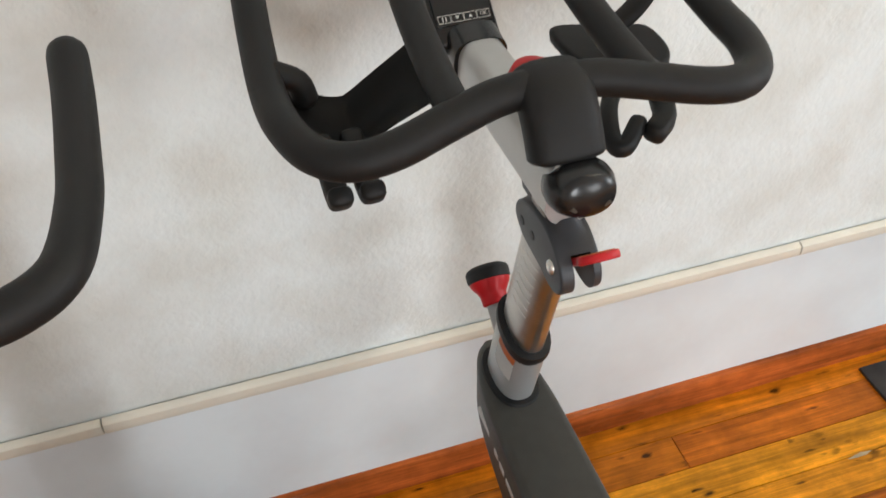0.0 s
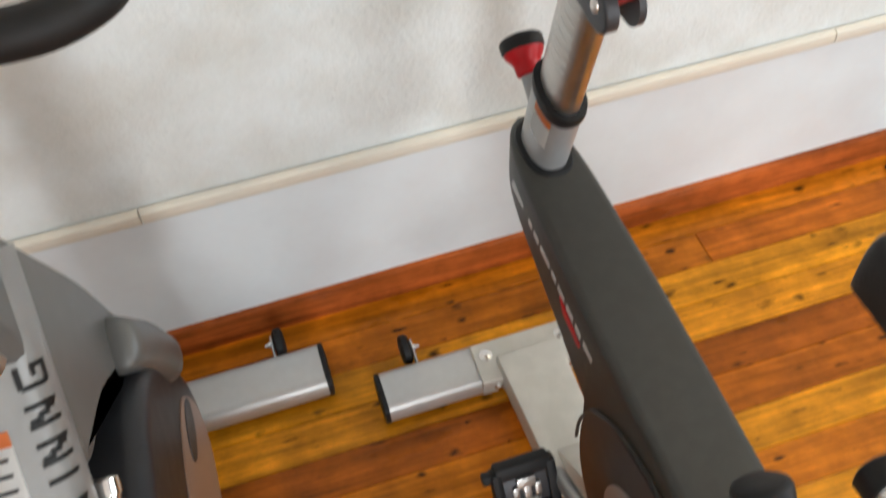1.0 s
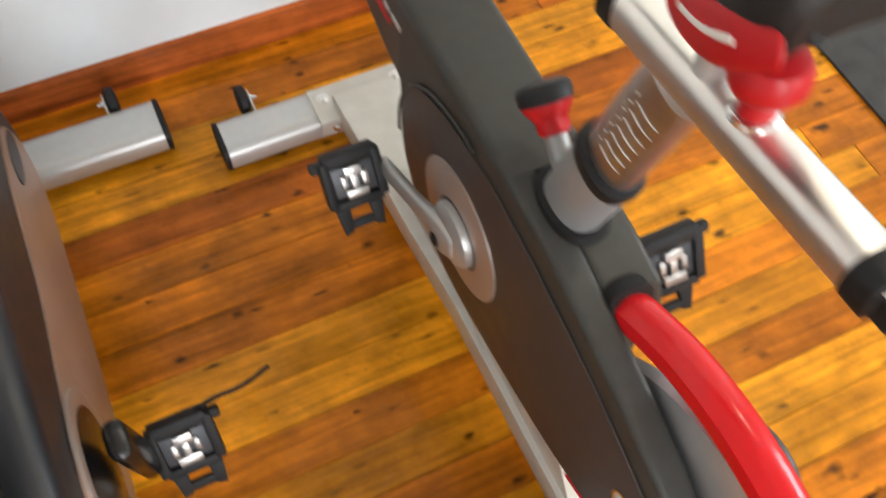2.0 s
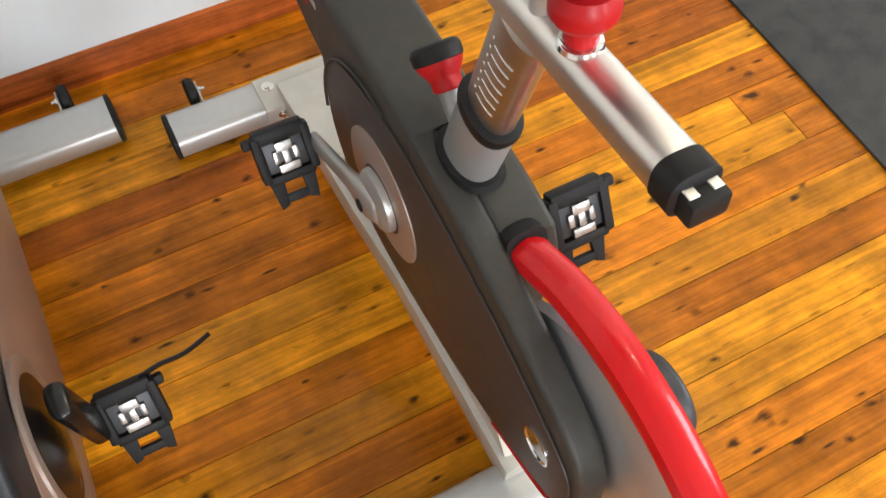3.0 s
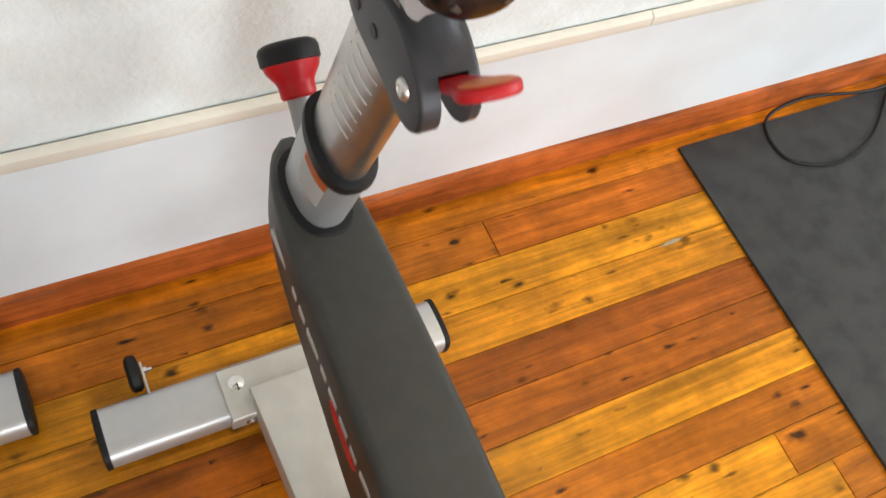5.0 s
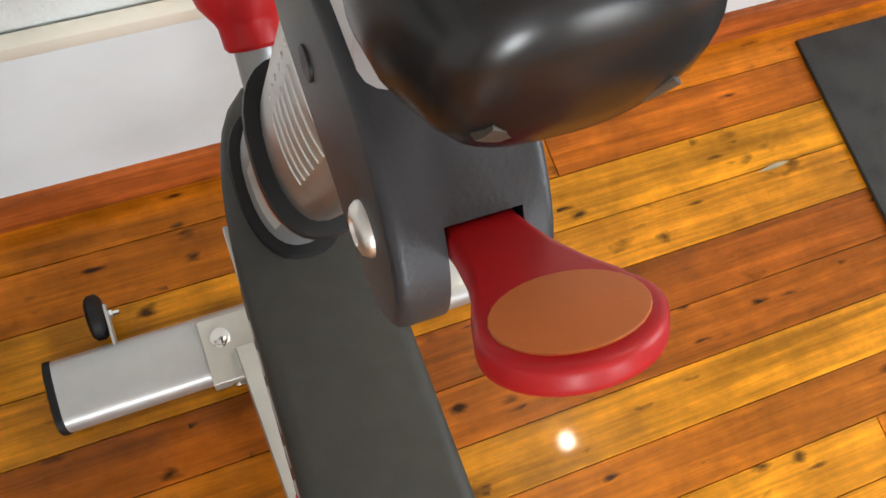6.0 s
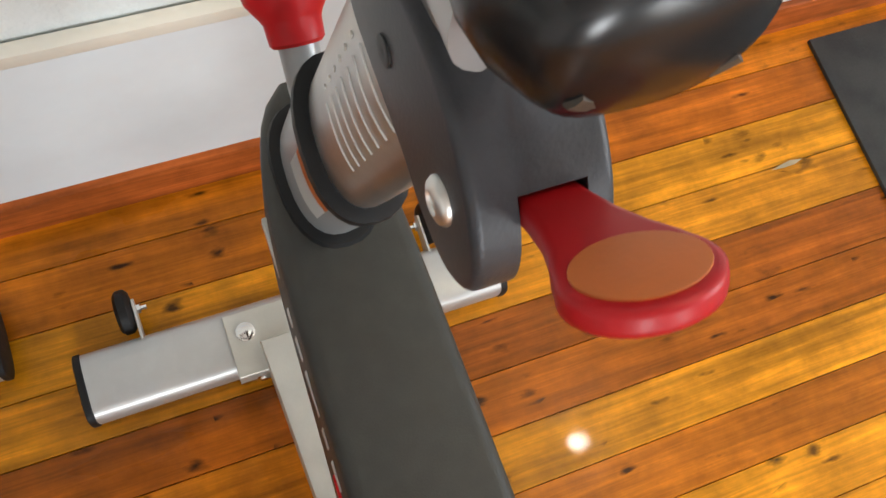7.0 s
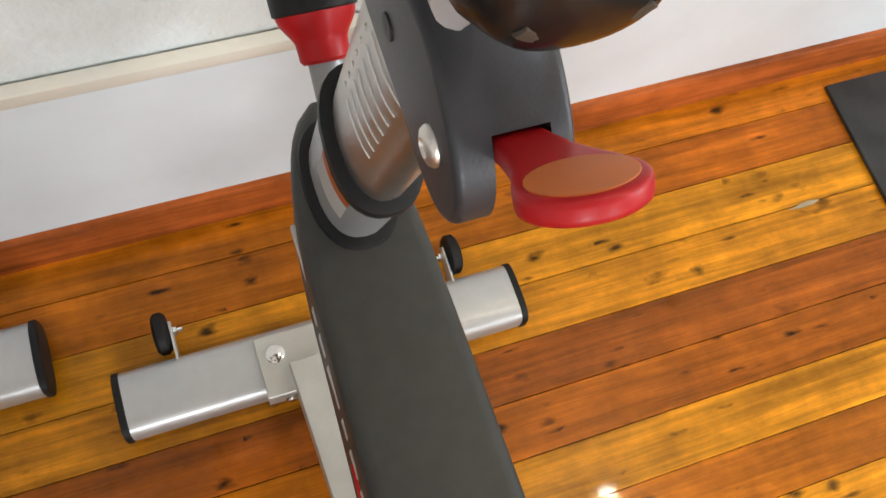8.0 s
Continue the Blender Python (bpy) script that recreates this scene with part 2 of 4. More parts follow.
def sweep(points, section, up=(1, 0, 0), scales=None, ends=0.0, bm=None, closed=False):
    """A section (u along up, v across it) carried along a line; ends: how far the caps are rounded over."""
    bm = bm or bmesh.new()
    pts = [Vector(p) for p in points]
    sc = list(scales) if scales else [1.0] * len(pts)
    n = len(pts)
    tans = [((pts[(i + 1) % n] - pts[i - 1]) if closed else (pts[min(i + 1, n - 1)] - pts[max(i - 1, 0)])).normalized() for i in range(n)]
    if ends and not closed:
        first, last, steps = [], [], 4
        for k in range(steps):
            a = math.pi / 2 * (1 - k / steps)
            first.append((pts[0] - tans[0] * ends * math.sin(a), tans[0], sc[0] * max(0.08, math.cos(a))))
            last.insert(0, (pts[-1] + tans[-1] * ends * math.sin(a), tans[-1], sc[-1] * max(0.08, math.cos(a))))
        rows = first + list(zip(pts, tans, sc)) + last
    else:
        rows = list(zip(pts, tans, sc))
    u0 = Vector(up)
    rings = []
    for p, t, s in rows:
        u = (u0 - t * u0.dot(t)).normalized()
        u0 = u
        v = t.cross(u)
        rings.append([bm.verts.new(p + (u * a + v * b) * s) for a, b in section])
    m = len(section)
    count = len(rings)
    for i in range(count if closed else count - 1):
        r1, r2 = rings[i], rings[(i + 1) % count]
        for k in range(m):
            bm.faces.new((r1[k], r1[(k + 1) % m], r2[(k + 1) % m], r2[k]))
    if not closed:
        bm.faces.new(rings[0][::-1])
        bm.faces.new(rings[-1])
    return bm


def rod(a, b, r, n=16, bevel=0.0):
    a, b = Vector(a), Vector(b)
    d = (b - a).normalized()
    up = (1, 0, 0) if abs(d.x) < 0.9 else (0, 1, 0)
    if bevel:
        e = d * bevel
        return sweep([a, a + e * 0.3, a + e, b - e, b - e * 0.3, b], oval(r, r, n), up, [1 - bevel / r, 1 - 0.3 * bevel / r, 1, 1, 1 - 0.3 * bevel / r, 1 - bevel / r])
    return sweep([a, b], oval(r, r, n), up)


def turned(a, axis, profile, n=24, up=None):
    """A turned body: rings of (distance along the axis, radius)."""
    a, d = Vector(a), Vector(axis).normalized()
    u = Vector(up) if up else Vector((1, 0, 0)) if abs(d.x) < 0.9 else Vector((0, 1, 0))
    u = (u - d * u.dot(d)).normalized()
    v = d.cross(u)
    bm = bmesh.new()
    rings = [[bm.verts.new(a + d * h + (u * math.cos(math.tau * k / n) + v * math.sin(math.tau * k / n)) * max(r, 1e-4)) for k in range(n)] for h, r in profile]
    for r1, r2 in zip(rings, rings[1:]):
        for k in range(n):
            bm.faces.new((r1[k], r1[(k + 1) % n], r2[(k + 1) % n], r2[k]))
    bm.faces.new(rings[0][::-1])
    bm.faces.new(rings[-1])
    return bm


def joined(*meshes):
    out = bmesh.new()
    for b in meshes:
        me = bpy.data.meshes.new("tmp")
        b.to_mesh(me)
        b.free()
        out.from_mesh(me)
        bpy.data.meshes.remove(me)
    return out


def moved(bm, m):
    bmesh.ops.transform(bm, matrix=m, verts=bm.verts)
    return bm

# ---------- the room ----------


def slab(name, lo, hi, mat, label, category, parent=None):
    ob = part(name, box(lo, hi), mat, parent, smooth=False)
    if not parent:
        tagged(ob, label, category, kind="structure")
    return ob


floor = slab("floor", (X0 - 0.1, Y0 - 0.1, -0.08), (X1 + 0.1, Y1 + 0.1, -0.021), M_DARKMARK, "varnished orange-brown pine floorboards with dark knots", "floor")
slab("wall_north", (X0 - 0.1, Y1, -0.02), (X1 + 0.1, Y1 + 0.12, ROOM), M_WALL, "rough white plastered wall behind the bikes", "wall")
slab("wall_west", (X0 - 0.12, Y0, -0.02), (X0, Y1, ROOM), M_PANEL, "plain white painted side wall", "wall")
slab("ceiling", (X0 - 0.1, Y0 - 0.1, ROOM), (X1 + 0.1, Y1 + 0.1, ROOM + 0.1), M_PANEL, "plain white painted ceiling", "ceiling")


def wall_with_windows(name, spans, low, high, place):
    """A wall of boxes round its window openings; place turns (along, up) spans into corners."""
    pieces = []
    at = place["from"]
    for a, b in spans:
        pieces.append((at, a, -0.02, ROOM))
        pieces.append((a, b, -0.02, low))
        pieces.append((a, b, high, ROOM))
        at = b
    pieces.append((at, place["to"], -0.02, ROOM))
    meshes = []
    for a, b, z0, z1 in pieces:
        if place["axis"] == "x":
            meshes.append(box((a, place["near"], z0), (b, place["far"], z1)))
        else:
            meshes.append(box((place["near"], a, z0), (place["far"], b, z1)))
    return tagged(part(name, joined(*meshes), M_PANEL, smooth=False), "white painted wall with tall window openings", "wall", kind="structure")


wall_with_windows("wall_south", [(-1.35, 0.15), (1.45, 2.95)], 0.9, 2.4, {"axis": "x", "from": X0, "to": X1, "near": Y0 - 0.12, "far": Y0})
wall_with_windows("wall_east", [(-1.4, 0.2)], 0.9, 2.4, {"axis": "y", "from": Y0, "to": Y1, "near": X1, "far": X1 + 0.12})

RAIL = 0.354
panel = slab("wall_panel", (X0, Y1 - 0.006, 0.05), (X1, Y1 - 0.0005, RAIL), M_PANEL, "smooth white painted lower wall panel", "wall")
rail_section = [(Y1 - 0.001, RAIL - 0.004), (Y1 - 0.012, RAIL - 0.002), (Y1 - 0.016, RAIL + 0.006), (Y1 - 0.015, RAIL + 0.020), (Y1 - 0.010, RAIL + 0.024), (Y1 - 0.0035, RAIL + 0.025), (Y1 - 0.0035, RAIL + 0.004)]
rail = part("trim", joined(*[prism(rail_section, a, b, "x") for a, b in ((X0, -0.5405), (-0.538, 0.629), (0.631, X1))]), M_TRIM)
tagged(rail, "cream painted narrow moulding along the wall", "moulding", kind="structure")
skirt = part("baseboard", prism([(Y1 - 0.0005, -0.01), (Y1 - 0.020, -0.01), (Y1 - 0.020, 0.052), (Y1 - 0.015, 0.064), (Y1 - 0.007, 0.068), (Y1 - 0.0005, 0.068)], X0, X1, "x"), M_SKIRT)
tagged(skirt, "reddish-brown varnished wooden skirting board", "skirting board", kind="structure")
lamp_spot = thing("ceiling_lamp", (1.15, 0.72, ROOM), "round white ceiling lamp with a glowing diffuser", "lamp")
part("lamp_base", turned((1.15, 0.72, ROOM), (0, 0, -1), [(0, 0.07), (0.03, 0.07), (0.04, 0.06)]), M_PANEL, lamp_spot)
M_GLOW = bpy.data.materials.new("lamp_glow")
M_GLOW.use_nodes = True
M_GLOW.node_tree.nodes["Principled BSDF"].inputs["Emission Color"].default_value = (1.0, 0.86, 0.62, 1)
M_GLOW.node_tree.nodes["Principled BSDF"].inputs["Emission Strength"].default_value = 480
part("diffuser", turned((1.15, 0.72, ROOM - 0.04), (0, 0, -1), [(0, 0.032), (0.02, 0.034), (0.04, 0.028), (0.050, 0.014), (0.053, 0.002)]), M_GLOW, lamp_spot, "glowing warm diffuser")

# rubber mat and cable by the wall
mat = part("rubber_mat", box((0.846, -1.2, 0.0), (2.4, 1.191, 0.008), 0.002), M_MAT)
tagged(mat, "black rubber gym mat lying on the floorboards", "mat")
cable_pts = curve([(1.60, 1.228, 0.42), (1.59, 1.222, 0.22), (1.585, 1.214, 0.06), (1.55, 1.20, 0.014), (1.48, 1.20, 0.013), (1.35, 1.19, 0.011), (1.18, 1.215, 0.012), (1.06, 1.19, 0.011), (1.05, 1.10, 0.011), (1.15, 1.06, 0.011), (1.27, 1.09, 0.011), (1.38, 1.17, 0.012), (1.45, 1.215, 0.014), (1.52, 1.17, 0.013), (1.6, 1.13, 0.012), (1.72, 1.16, 0.012), (1.8, 1.2, 0.012)], 8)
cable = part("power_cable", sweep(cable_pts, oval(0.0035, 0.0035, 8), (0, 0, 1)), M_RUBBER)
tagged(cable, "thin black cable looped loosely on the mat", "cable")

# ---------- the bike with the red wheel guard ----------
BX = -0.009
bike = thing("exercise_bike", (BX, 0.6, 0), "dark grey indoor exercise bike with red knobs and guard", "exercise bike", "bikes along the wall")


def bike_part(name, bm, mat, parent=None, label=""):
    if BX:
        bmesh.ops.translate(bm, verts=bm.verts, vec=(BX, 0, 0))
    return part(name, bm, mat, parent or bike, label)


# stabilisers
def stabiliser(y, half, wheels, name, parent, cx, width=0.04, z=0.035, mat=M_SILVER):
    bar = part(name, sweep([(cx - half + 0.006, y, z), (cx + half - 0.006, y, z)], oval(0.027, width, 24, 3.4), (0, 0, 1)), mat, parent)
    for s in (-1, 1):
        part("end_cap", sweep([(cx + s * (half - 0.007), y, z), (cx + s * half, y, z)], oval(0.0285, width + 0.0015, 24, 3.4), (0, 0, 1), [1, 1], 0.003), M_RUBBER, bar, "black rubber end cap")
        part("foot", turned((cx + s * (half - 0.03), y, 0), (0, 0, 1), [(0, 0.018), (0.006, 0.02), (0.012, 0.014)]), M_RUBBER, bar)
    for s in wheels:
        wx = cx + s * 0.188
        arm = part("wheel_bracket", prism([(y + 0.018, z + 0.02), (y + 0.034, z + 0.02), (y + 0.082, z + 0.024), (y + 0.086, z + 0.012), (y + 0.078, z + 0.002), (y + 0.03, z - 0.01)], wx - s * 0.012 - 0.0015, wx - s * 0.012 + 0.0015, "x", 0.0006, 1), M_SILVER, bar)
        part("transport_wheel", turned((wx - 0.0095, y + 0.074, z + 0.008), (1, 0, 0), [(0, 0.015), (0.001, 0.022), (0.005, 0.0265), (0.014, 0.0265), (0.018, 0.022), (0.019, 0.015)]), M_RUBBER, bar, "black rubber transport wheel")
        part("wheel_nut", turned((wx - s * 0.013, y + 0.074, z + 0.008), (-s, 0, 0), [(0, 0.006), (0.005, 0.006), (0.006, 0.003), (0.012, 0.003)], 6), M_CHROME, bar)
    return bar


front_bar = stabiliser(1.001, 0.2535, (-1, 1), "front_stabiliser", bike, BX - 0.002)
rear_bar = stabiliser(0.19, 0.257, (), "rear_stabiliser", bike, BX)


def bolt(at, axis, r, parent):
    washer = part("bolt", turned(at, axis, [(0, r * 1.5), (0.0015, r * 1.5), (0.002, r * 1.4), (0.002, r), (0.005, r), (0.006, r * 0.75)], 18), M_CHROME, parent)
    return washer


# lower frame
frame_beam = bike_part("lower_beam", prism([(-0.055, 0.985), (0.055, 0.985), (0.052, 0.90), (0.045, 0.70), (0.036, 0.55), (0.034, 0.2), (-0.034, 0.2), (-0.036, 0.55), (-0.045, 0.70), (-0.052, 0.90)], 0.035, 0.092, "z", 0.006), M_CREAM)
bike_part("saddle_plate", prism([(-0.088, 1.03), (0.088, 1.03), (0.088, 0.955), (-0.088, 0.955)], 0.0625, 0.0665, "z", 0.001, 1), M_CREAM, frame_beam)
bike_part("saddle_plate", prism([(-0.088, 0.9595), (0.088, 0.9595), (0.088, 0.955), (-0.088, 0.955)], 0.028, 0.0625, "z", 0.001, 1), M_CREAM, frame_beam)
for sx in (-1, 1):
    bolt((BX + sx * 0.067, 1.005, 0.0665), (0, 0, 1), 0.0075, frame_beam)
    bolt((BX + sx * 0.060, 0.9545, 0.045), (0, -1, 0), 0.006, frame_beam)
bike_part("frame_web", prism([(0.80, 0.09), (0.66, 0.22), (0.50, 0.21), (0.30, 0.20), (0.22, 0.09)], -0.025, 0.025, "x", 0.004), M_CREAM)

# shroud: long cover with a round chain case, and a slim rear part beside the wheel
TOP = [(1.046, 0.558), (1.012, 0.572), (0.90, 0.573), (0.70, 0.567), (0.56, 0.563), (0.452, 0.558)]
LOW = [(0.452, 0.192), (0.55, 0.187), (0.63, 0.213), (0.69, 0.275), (0.712, 0.345), (0.706, 0.415), (0.75, 0.432), (0.83, 0.455), (0.945, 0.482), (1.015, 0.490), (1.042, 0.512), (1.052, 0.538)]


def shroud_half(y):
    """Half the cover's width: straight by the seat, slimmer towards the handlebar, round at the nose."""
    t = max(0.0, (y - 0.90) / 0.149)
    return (0.0475 - 0.024 * max(0.0, y - 0.74)) * math.sqrt(max(0.03, 1 - t ** 2.6))


def shroud_front():
    """Cross-sections across the bike, narrowing towards the nose, with rounded top edges."""
    bm = bmesh.new()
    top = curve(TOP[::-1], 5)
    low = curve(LOW, 5)
    rows = []
    ys = [0.452 + (1.048 - 0.452) * k / 44 for k in range(45)]

    def height(line, y):
        pts = sorted((p.x, p.y) for p in line)
        for (y1, z1), (y2, z2) in zip(pts, pts[1:]):
            if y1 <= y <= y2:
                return z1 + (z2 - z1) * (y - y1) / max(y2 - y1, 1e-6)
        return pts[-1][1] if y > pts[-1][0] else pts[0][1]

    for y in ys:
        zt = height(top, y)
        if y < 0.706:
            zl = height([p for p in low if p.y < 0.35 or p.x < 0.6], y)
        else:
            zl = height([p for p in low if p.y > 0.40], y)
        half = shroud_half(y)
        r = min(0.011, half * 0.5)
        sec = []
        for k in range(5):
            a = math.pi / 2 * k / 4
            sec.append((half - r + r * math.cos(a), zt - r + r * math.sin(a)))
        sec = [(half, zl + 0.008), (half, zt - 0.03)] + sec
        sec = [(half - 0.006, zl)] + sec
        ring = [(x, y, z) for x, z in sec] + [(-x, y, z) for x, z in reversed(sec)]
        rows.append([bm.verts.new(p) for p in ring])
    n = len(rows[0])
    for r1, r2 in zip(rows, rows[1:]):
        for k in range(n):
            bm.faces.new((r1[k], r1[(k + 1) % n], r2[(k + 1) % n], r2[k]))
    bm.faces.new(rows[0][::-1])
    bm.faces.new(rows[-1])
    return bm


cover = bike_part("front_shroud", shroud_front(), M_SHROUD, label="dark grey textured plastic cover")
rear_out = [(0.464, 0.5555), (0.36, 0.548), (0.27, 0.527), (0.20, 0.507), (0.14, 0.485), (0.10, 0.458), (0.078, 0.42), (0.074, 0.37), (0.09, 0.32), (0.13, 0.285), (0.27, 0.228), (0.36, 0.205), (0.464, 0.200)]
rear_cover = bike_part("rear_shroud", prism(rear_out, -0.0472, -0.012, "x", 0.008, 3), M_SHROUD, label="dark grey plastic chain cover")
bike_part("shroud_neck", prism([(0.464, 0.5553), (0.36, 0.547), (0.305, 0.535), (0.29, 0.50), (0.30, 0.30), (0.464, 0.21)], -0.0140, 0.0465, "x", 0.008, 3), M_SHROUD, rear_cover)
# glossy side panel with its curved upper border
side_line = [(0.695, 0.425), (0.66, 0.47), (0.60, 0.50), (0.50, 0.518), (0.40, 0.512), (0.27, 0.488), (0.16, 0.452), (0.10, 0.42), (0.088, 0.37), (0.10, 0.325), (0.14, 0.295), (0.27, 0.238), (0.45, 0.203), (0.55, 0.198), (0.62, 0.22), (0.68, 0.28), (0.70, 0.345)]
bike_part("side_panel", prism([(p.x, p.y) for p in curve([(y, z) for y, z in side_line], 4, True)], -0.0505, -0.0478, "x", 0.001, 2), M_SIDE, cover, "brownish black glossy side panel")
bike_part("case_ridge", sweep(curve([(-0.0508, 0.53 + 0.178 * math.cos(a), 0.35 + 0.178 * math.sin(a)) for a in [math.radians(d) for d in range(-5, 96, 10)]], 3), oval(0.0022, 0.0022, 8), (1, 0, 0)), M_SHROUD, cover)
# raised chrome lettering bars along the front edge
random.seed(5)
yy = 0.970
for k, wide in enumerate((0.055, 0.012, 0.016, 0.03, 0.014, 0.02, 0.02, 0.016, 0.024)):
    zc = 0.528 - 0.012 * k / 8
    half_here = shroud_half(yy - wide / 2)
    bike_part("badge_bar", prism([(yy, zc + 0.005), (yy, zc - 0.005), (yy - wide, zc - 0.006), (yy - wide, zc + 0.004)], -half_here - 0.0008, -half_here + 0.004, "x", 0.0008, 1), M_SILVER, cover, "chrome badge lettering")
    yy -= wide + 0.007
bike_part("badge_patch", prism([(0.80, 0.514), (0.735, 0.503), (0.74, 0.492), (0.785, 0.497)], -0.0482, -0.045, "x", 0.0005, 1), M_RED, cover, "red badge patch")

bike_part("red_pinstripe", sweep(curve([(-0.0462, 0.235, 0.2355), (-0.0462, 0.17, 0.261), (-0.0462, 0.125, 0.281), (-0.0462, 0.092, 0.308)], 4), oval(0.0028, 0.0028, 8), (1, 0, 0)), M_GUARD, rear_cover, "thin red trim line")
# flywheel and its red guard
bike_part("flywheel", turned((-0.0075, 0.10, 0.340), (1, 0, 0), [(0, 0.05), (0.001, 0.16), (0.002, 0.203), (0.004, 0.209), (0.018, 0.209), (0.020, 0.203), (0.021, 0.16), (0.022, 0.05)], 64), M_WHEEL, label="satin steel flywheel")
guard_line = curve([(0.008, 0.318, 0.514), (0.008, 0.28, 0.537), (0.011, 0.225, 0.558), (0.012, 0.165, 0.570), (0.012, 0.105, 0.570), (0.012, 0.045, 0.558), (0.012, -0.015, 0.532), (0.012, -0.065, 0.492), (0.012, -0.10, 0.44), (0.012, -0.115, 0.38), (0.012, -0.11, 0.32)], 5)
guard_sec = [(-0.021, -0.004), (-0.019, 0.004), (-0.010, 0.011), (0.0, 0.0135), (0.010, 0.011), (0.019, 0.004), (0.021, -0.004), (0.021, -0.012), (0.0175, -0.012), (0.016, -0.002), (0.0, 0.006), (-0.016, -0.002), (-0.0175, -0.012), (-0.021, -0.012)]
bike_part("wheel_guard", sweep(guard_line, guard_sec, (1, 0, 0)), M_GUARD, label="glossy red curved wheel guard")
bike_part("guard_collar", sweep([(0.008, 0.332, 0.518), (0.008, 0.298, 0.535)], oval(0.0245, 0.0155, 20, 3), (1, 0, 0), [1, 0.94]), M_RUBBER, label="black rubber collar")
bike_part("axle_cover", prism([(0.13 + 0.05 * math.cos(a), 0.42 + 0.045 * math.sin(a)) for a in [math.tau * k / 20 for k in range(20)]], 0.070, 0.095, "x", 0.008, 3), M_CAST)
bike_part("axle", rod((-0.004, 0.12, 0.40), (0.075, 0.12, 0.40), 0.018, 20), M_CAST)
bike_part("rear_badge", turned((-0.0505, 0.150, 0.385), (-1, 0, 0), [(0, 0.024), (0.002, 0.024), (0.0025, 0.021), (0.001, 0.020)], 28), M_CHROME, rear_cover, "round chrome badge")


def tube_assembly(base, top, neck, rx, ry, knob_at, knob_dir, rise):
    """An upright oval tube with a rubber mouth, an inner post with marks, and a red pull knob."""
    base, top, neck = Vector(base), Vector(top), Vector(neck)
    d = (neck - base).normalized()
    low = bike_part("outer_tube", sweep([base, neck], oval(rx, ry, 28, 2.4), (1, 0, 0)), M_TUBE, label="grey painted oval tube")
    bike_part("base_gasket", sweep([(base.x, base.y + d.y / d.z * (rise - base.z), rise - 0.004), (base.x, base.y + d.y / d.z * (rise - base.z), rise + 0.003)], oval(rx + 0.007, ry + 0.010, 28, 2.4), (1, 0, 0), [1.03, 0.97], 0.002), M_RUBBER, low)
    bike_part("rubber_mouth", sweep([neck - d * 0.012, neck - d * 0.004, neck + d * 0.004], oval(rx + 0.0022, ry + 0.0022, 28, 2.4), (1, 0, 0), [0.98, 1.02, 1.0], 0.003), M_RUBBER, low)
    post = bike_part("inner_post", sweep([base + d * 0.05, top], oval(rx - 0.0048, ry - 0.005, 28, 2.3), (1, 0, 0)), M_BRUSHED, label="brushed steel inner post with height marks")
    k, kd = Vector(knob_at), Vector(knob_dir).normalized()
    bike_part("knob_stem", rod(k - kd * 0.045, k, 0.0115, 18), M_TUBE, low)
    knob = bike_part("adjusting_knob", turned(k - kd * 0.006, kd, [(0, 0.014), (0.002, 0.0158), (0.013, 0.0164), (0.016, 0.0178), (0.025, 0.0238), (0.032, 0.0255), (0.034, 0.024)], 28), M_RED, low, "red plastic pull knob")
    bike_part("knob_cap", turned(k + kd * 0.024, kd, [(0, 0.0250), (0.001, 0.0266), (0.012, 0.0270), (0.016, 0.0250), (0.0185, 0.020), (0.018, 0.005)], 28), M_RUBBER, knob, "black rubber knob cap")
    return low, post, d


head_dir = Vector((0, -0.090, 0.33)).normalized()
hb = Vector((0.0, 0.985, 0.535))
low_tube, head_post, hd = tube_assembly(hb, hb + head_dir * 0.40, hb + head_dir * 0.165, 0.0235, 0.041, (-0.002, 1.026, 0.655), (0, 0.82, 0.57), 0.574)
sb = Vector((0, 0.412, 0.535))
seat_dir = Vector((0, -0.28, 1)).normalized()
seat_tube, seat_post, sd = tube_assembly(sb, sb + seat_dir * 0.285, sb + seat_dir * 0.135, 0.0230, 0.0355, (0, 0.459, 0.610), (0, 0.75, 0.65), 0.555)


def height_marks(base, d, start, count, step, rx, ry, post):
    """Short engraved lines on the left face of a post, with tiny numerals shown as dots."""
    side = Vector((0, d.z, -d.y))
    for k in range(count):
        c = base + d * (start + step * k)
        pts = []
        for j in range(7):
            v = -ry * 0.62 + ry * 0.82 * j / 6
            u = -rx * (1 - abs(v / ry) ** 2.3) ** (1 / 2.3)
            pts.append(c + side * v * 1.0 + Vector((u - 0.0002, 0, 0)))
        bike_part("height_mark", sweep(pts, oval(0.0004, 0.0004, 6), d), M_MARK, post)
        p = c + side * (ry * 0.36) + d * 0.004
        u = base.x - rx * (1 - 0.36 ** 2.3) ** (1 / 2.3)
        bike_part("numeral_bar", box((u - 0.0003, p.y - 0.0008, p.z - 0.0013), (u + 0.001, p.y + 0.0008, p.z + 0.0013)), M_MARK, post)


height_marks(hb, hd, 0.233, 9, 0.0150, 0.0189, 0.0362, head_post)
height_marks(sb, sd, 0.168, 7, 0.0140, 0.0184, 0.0307, seat_post)
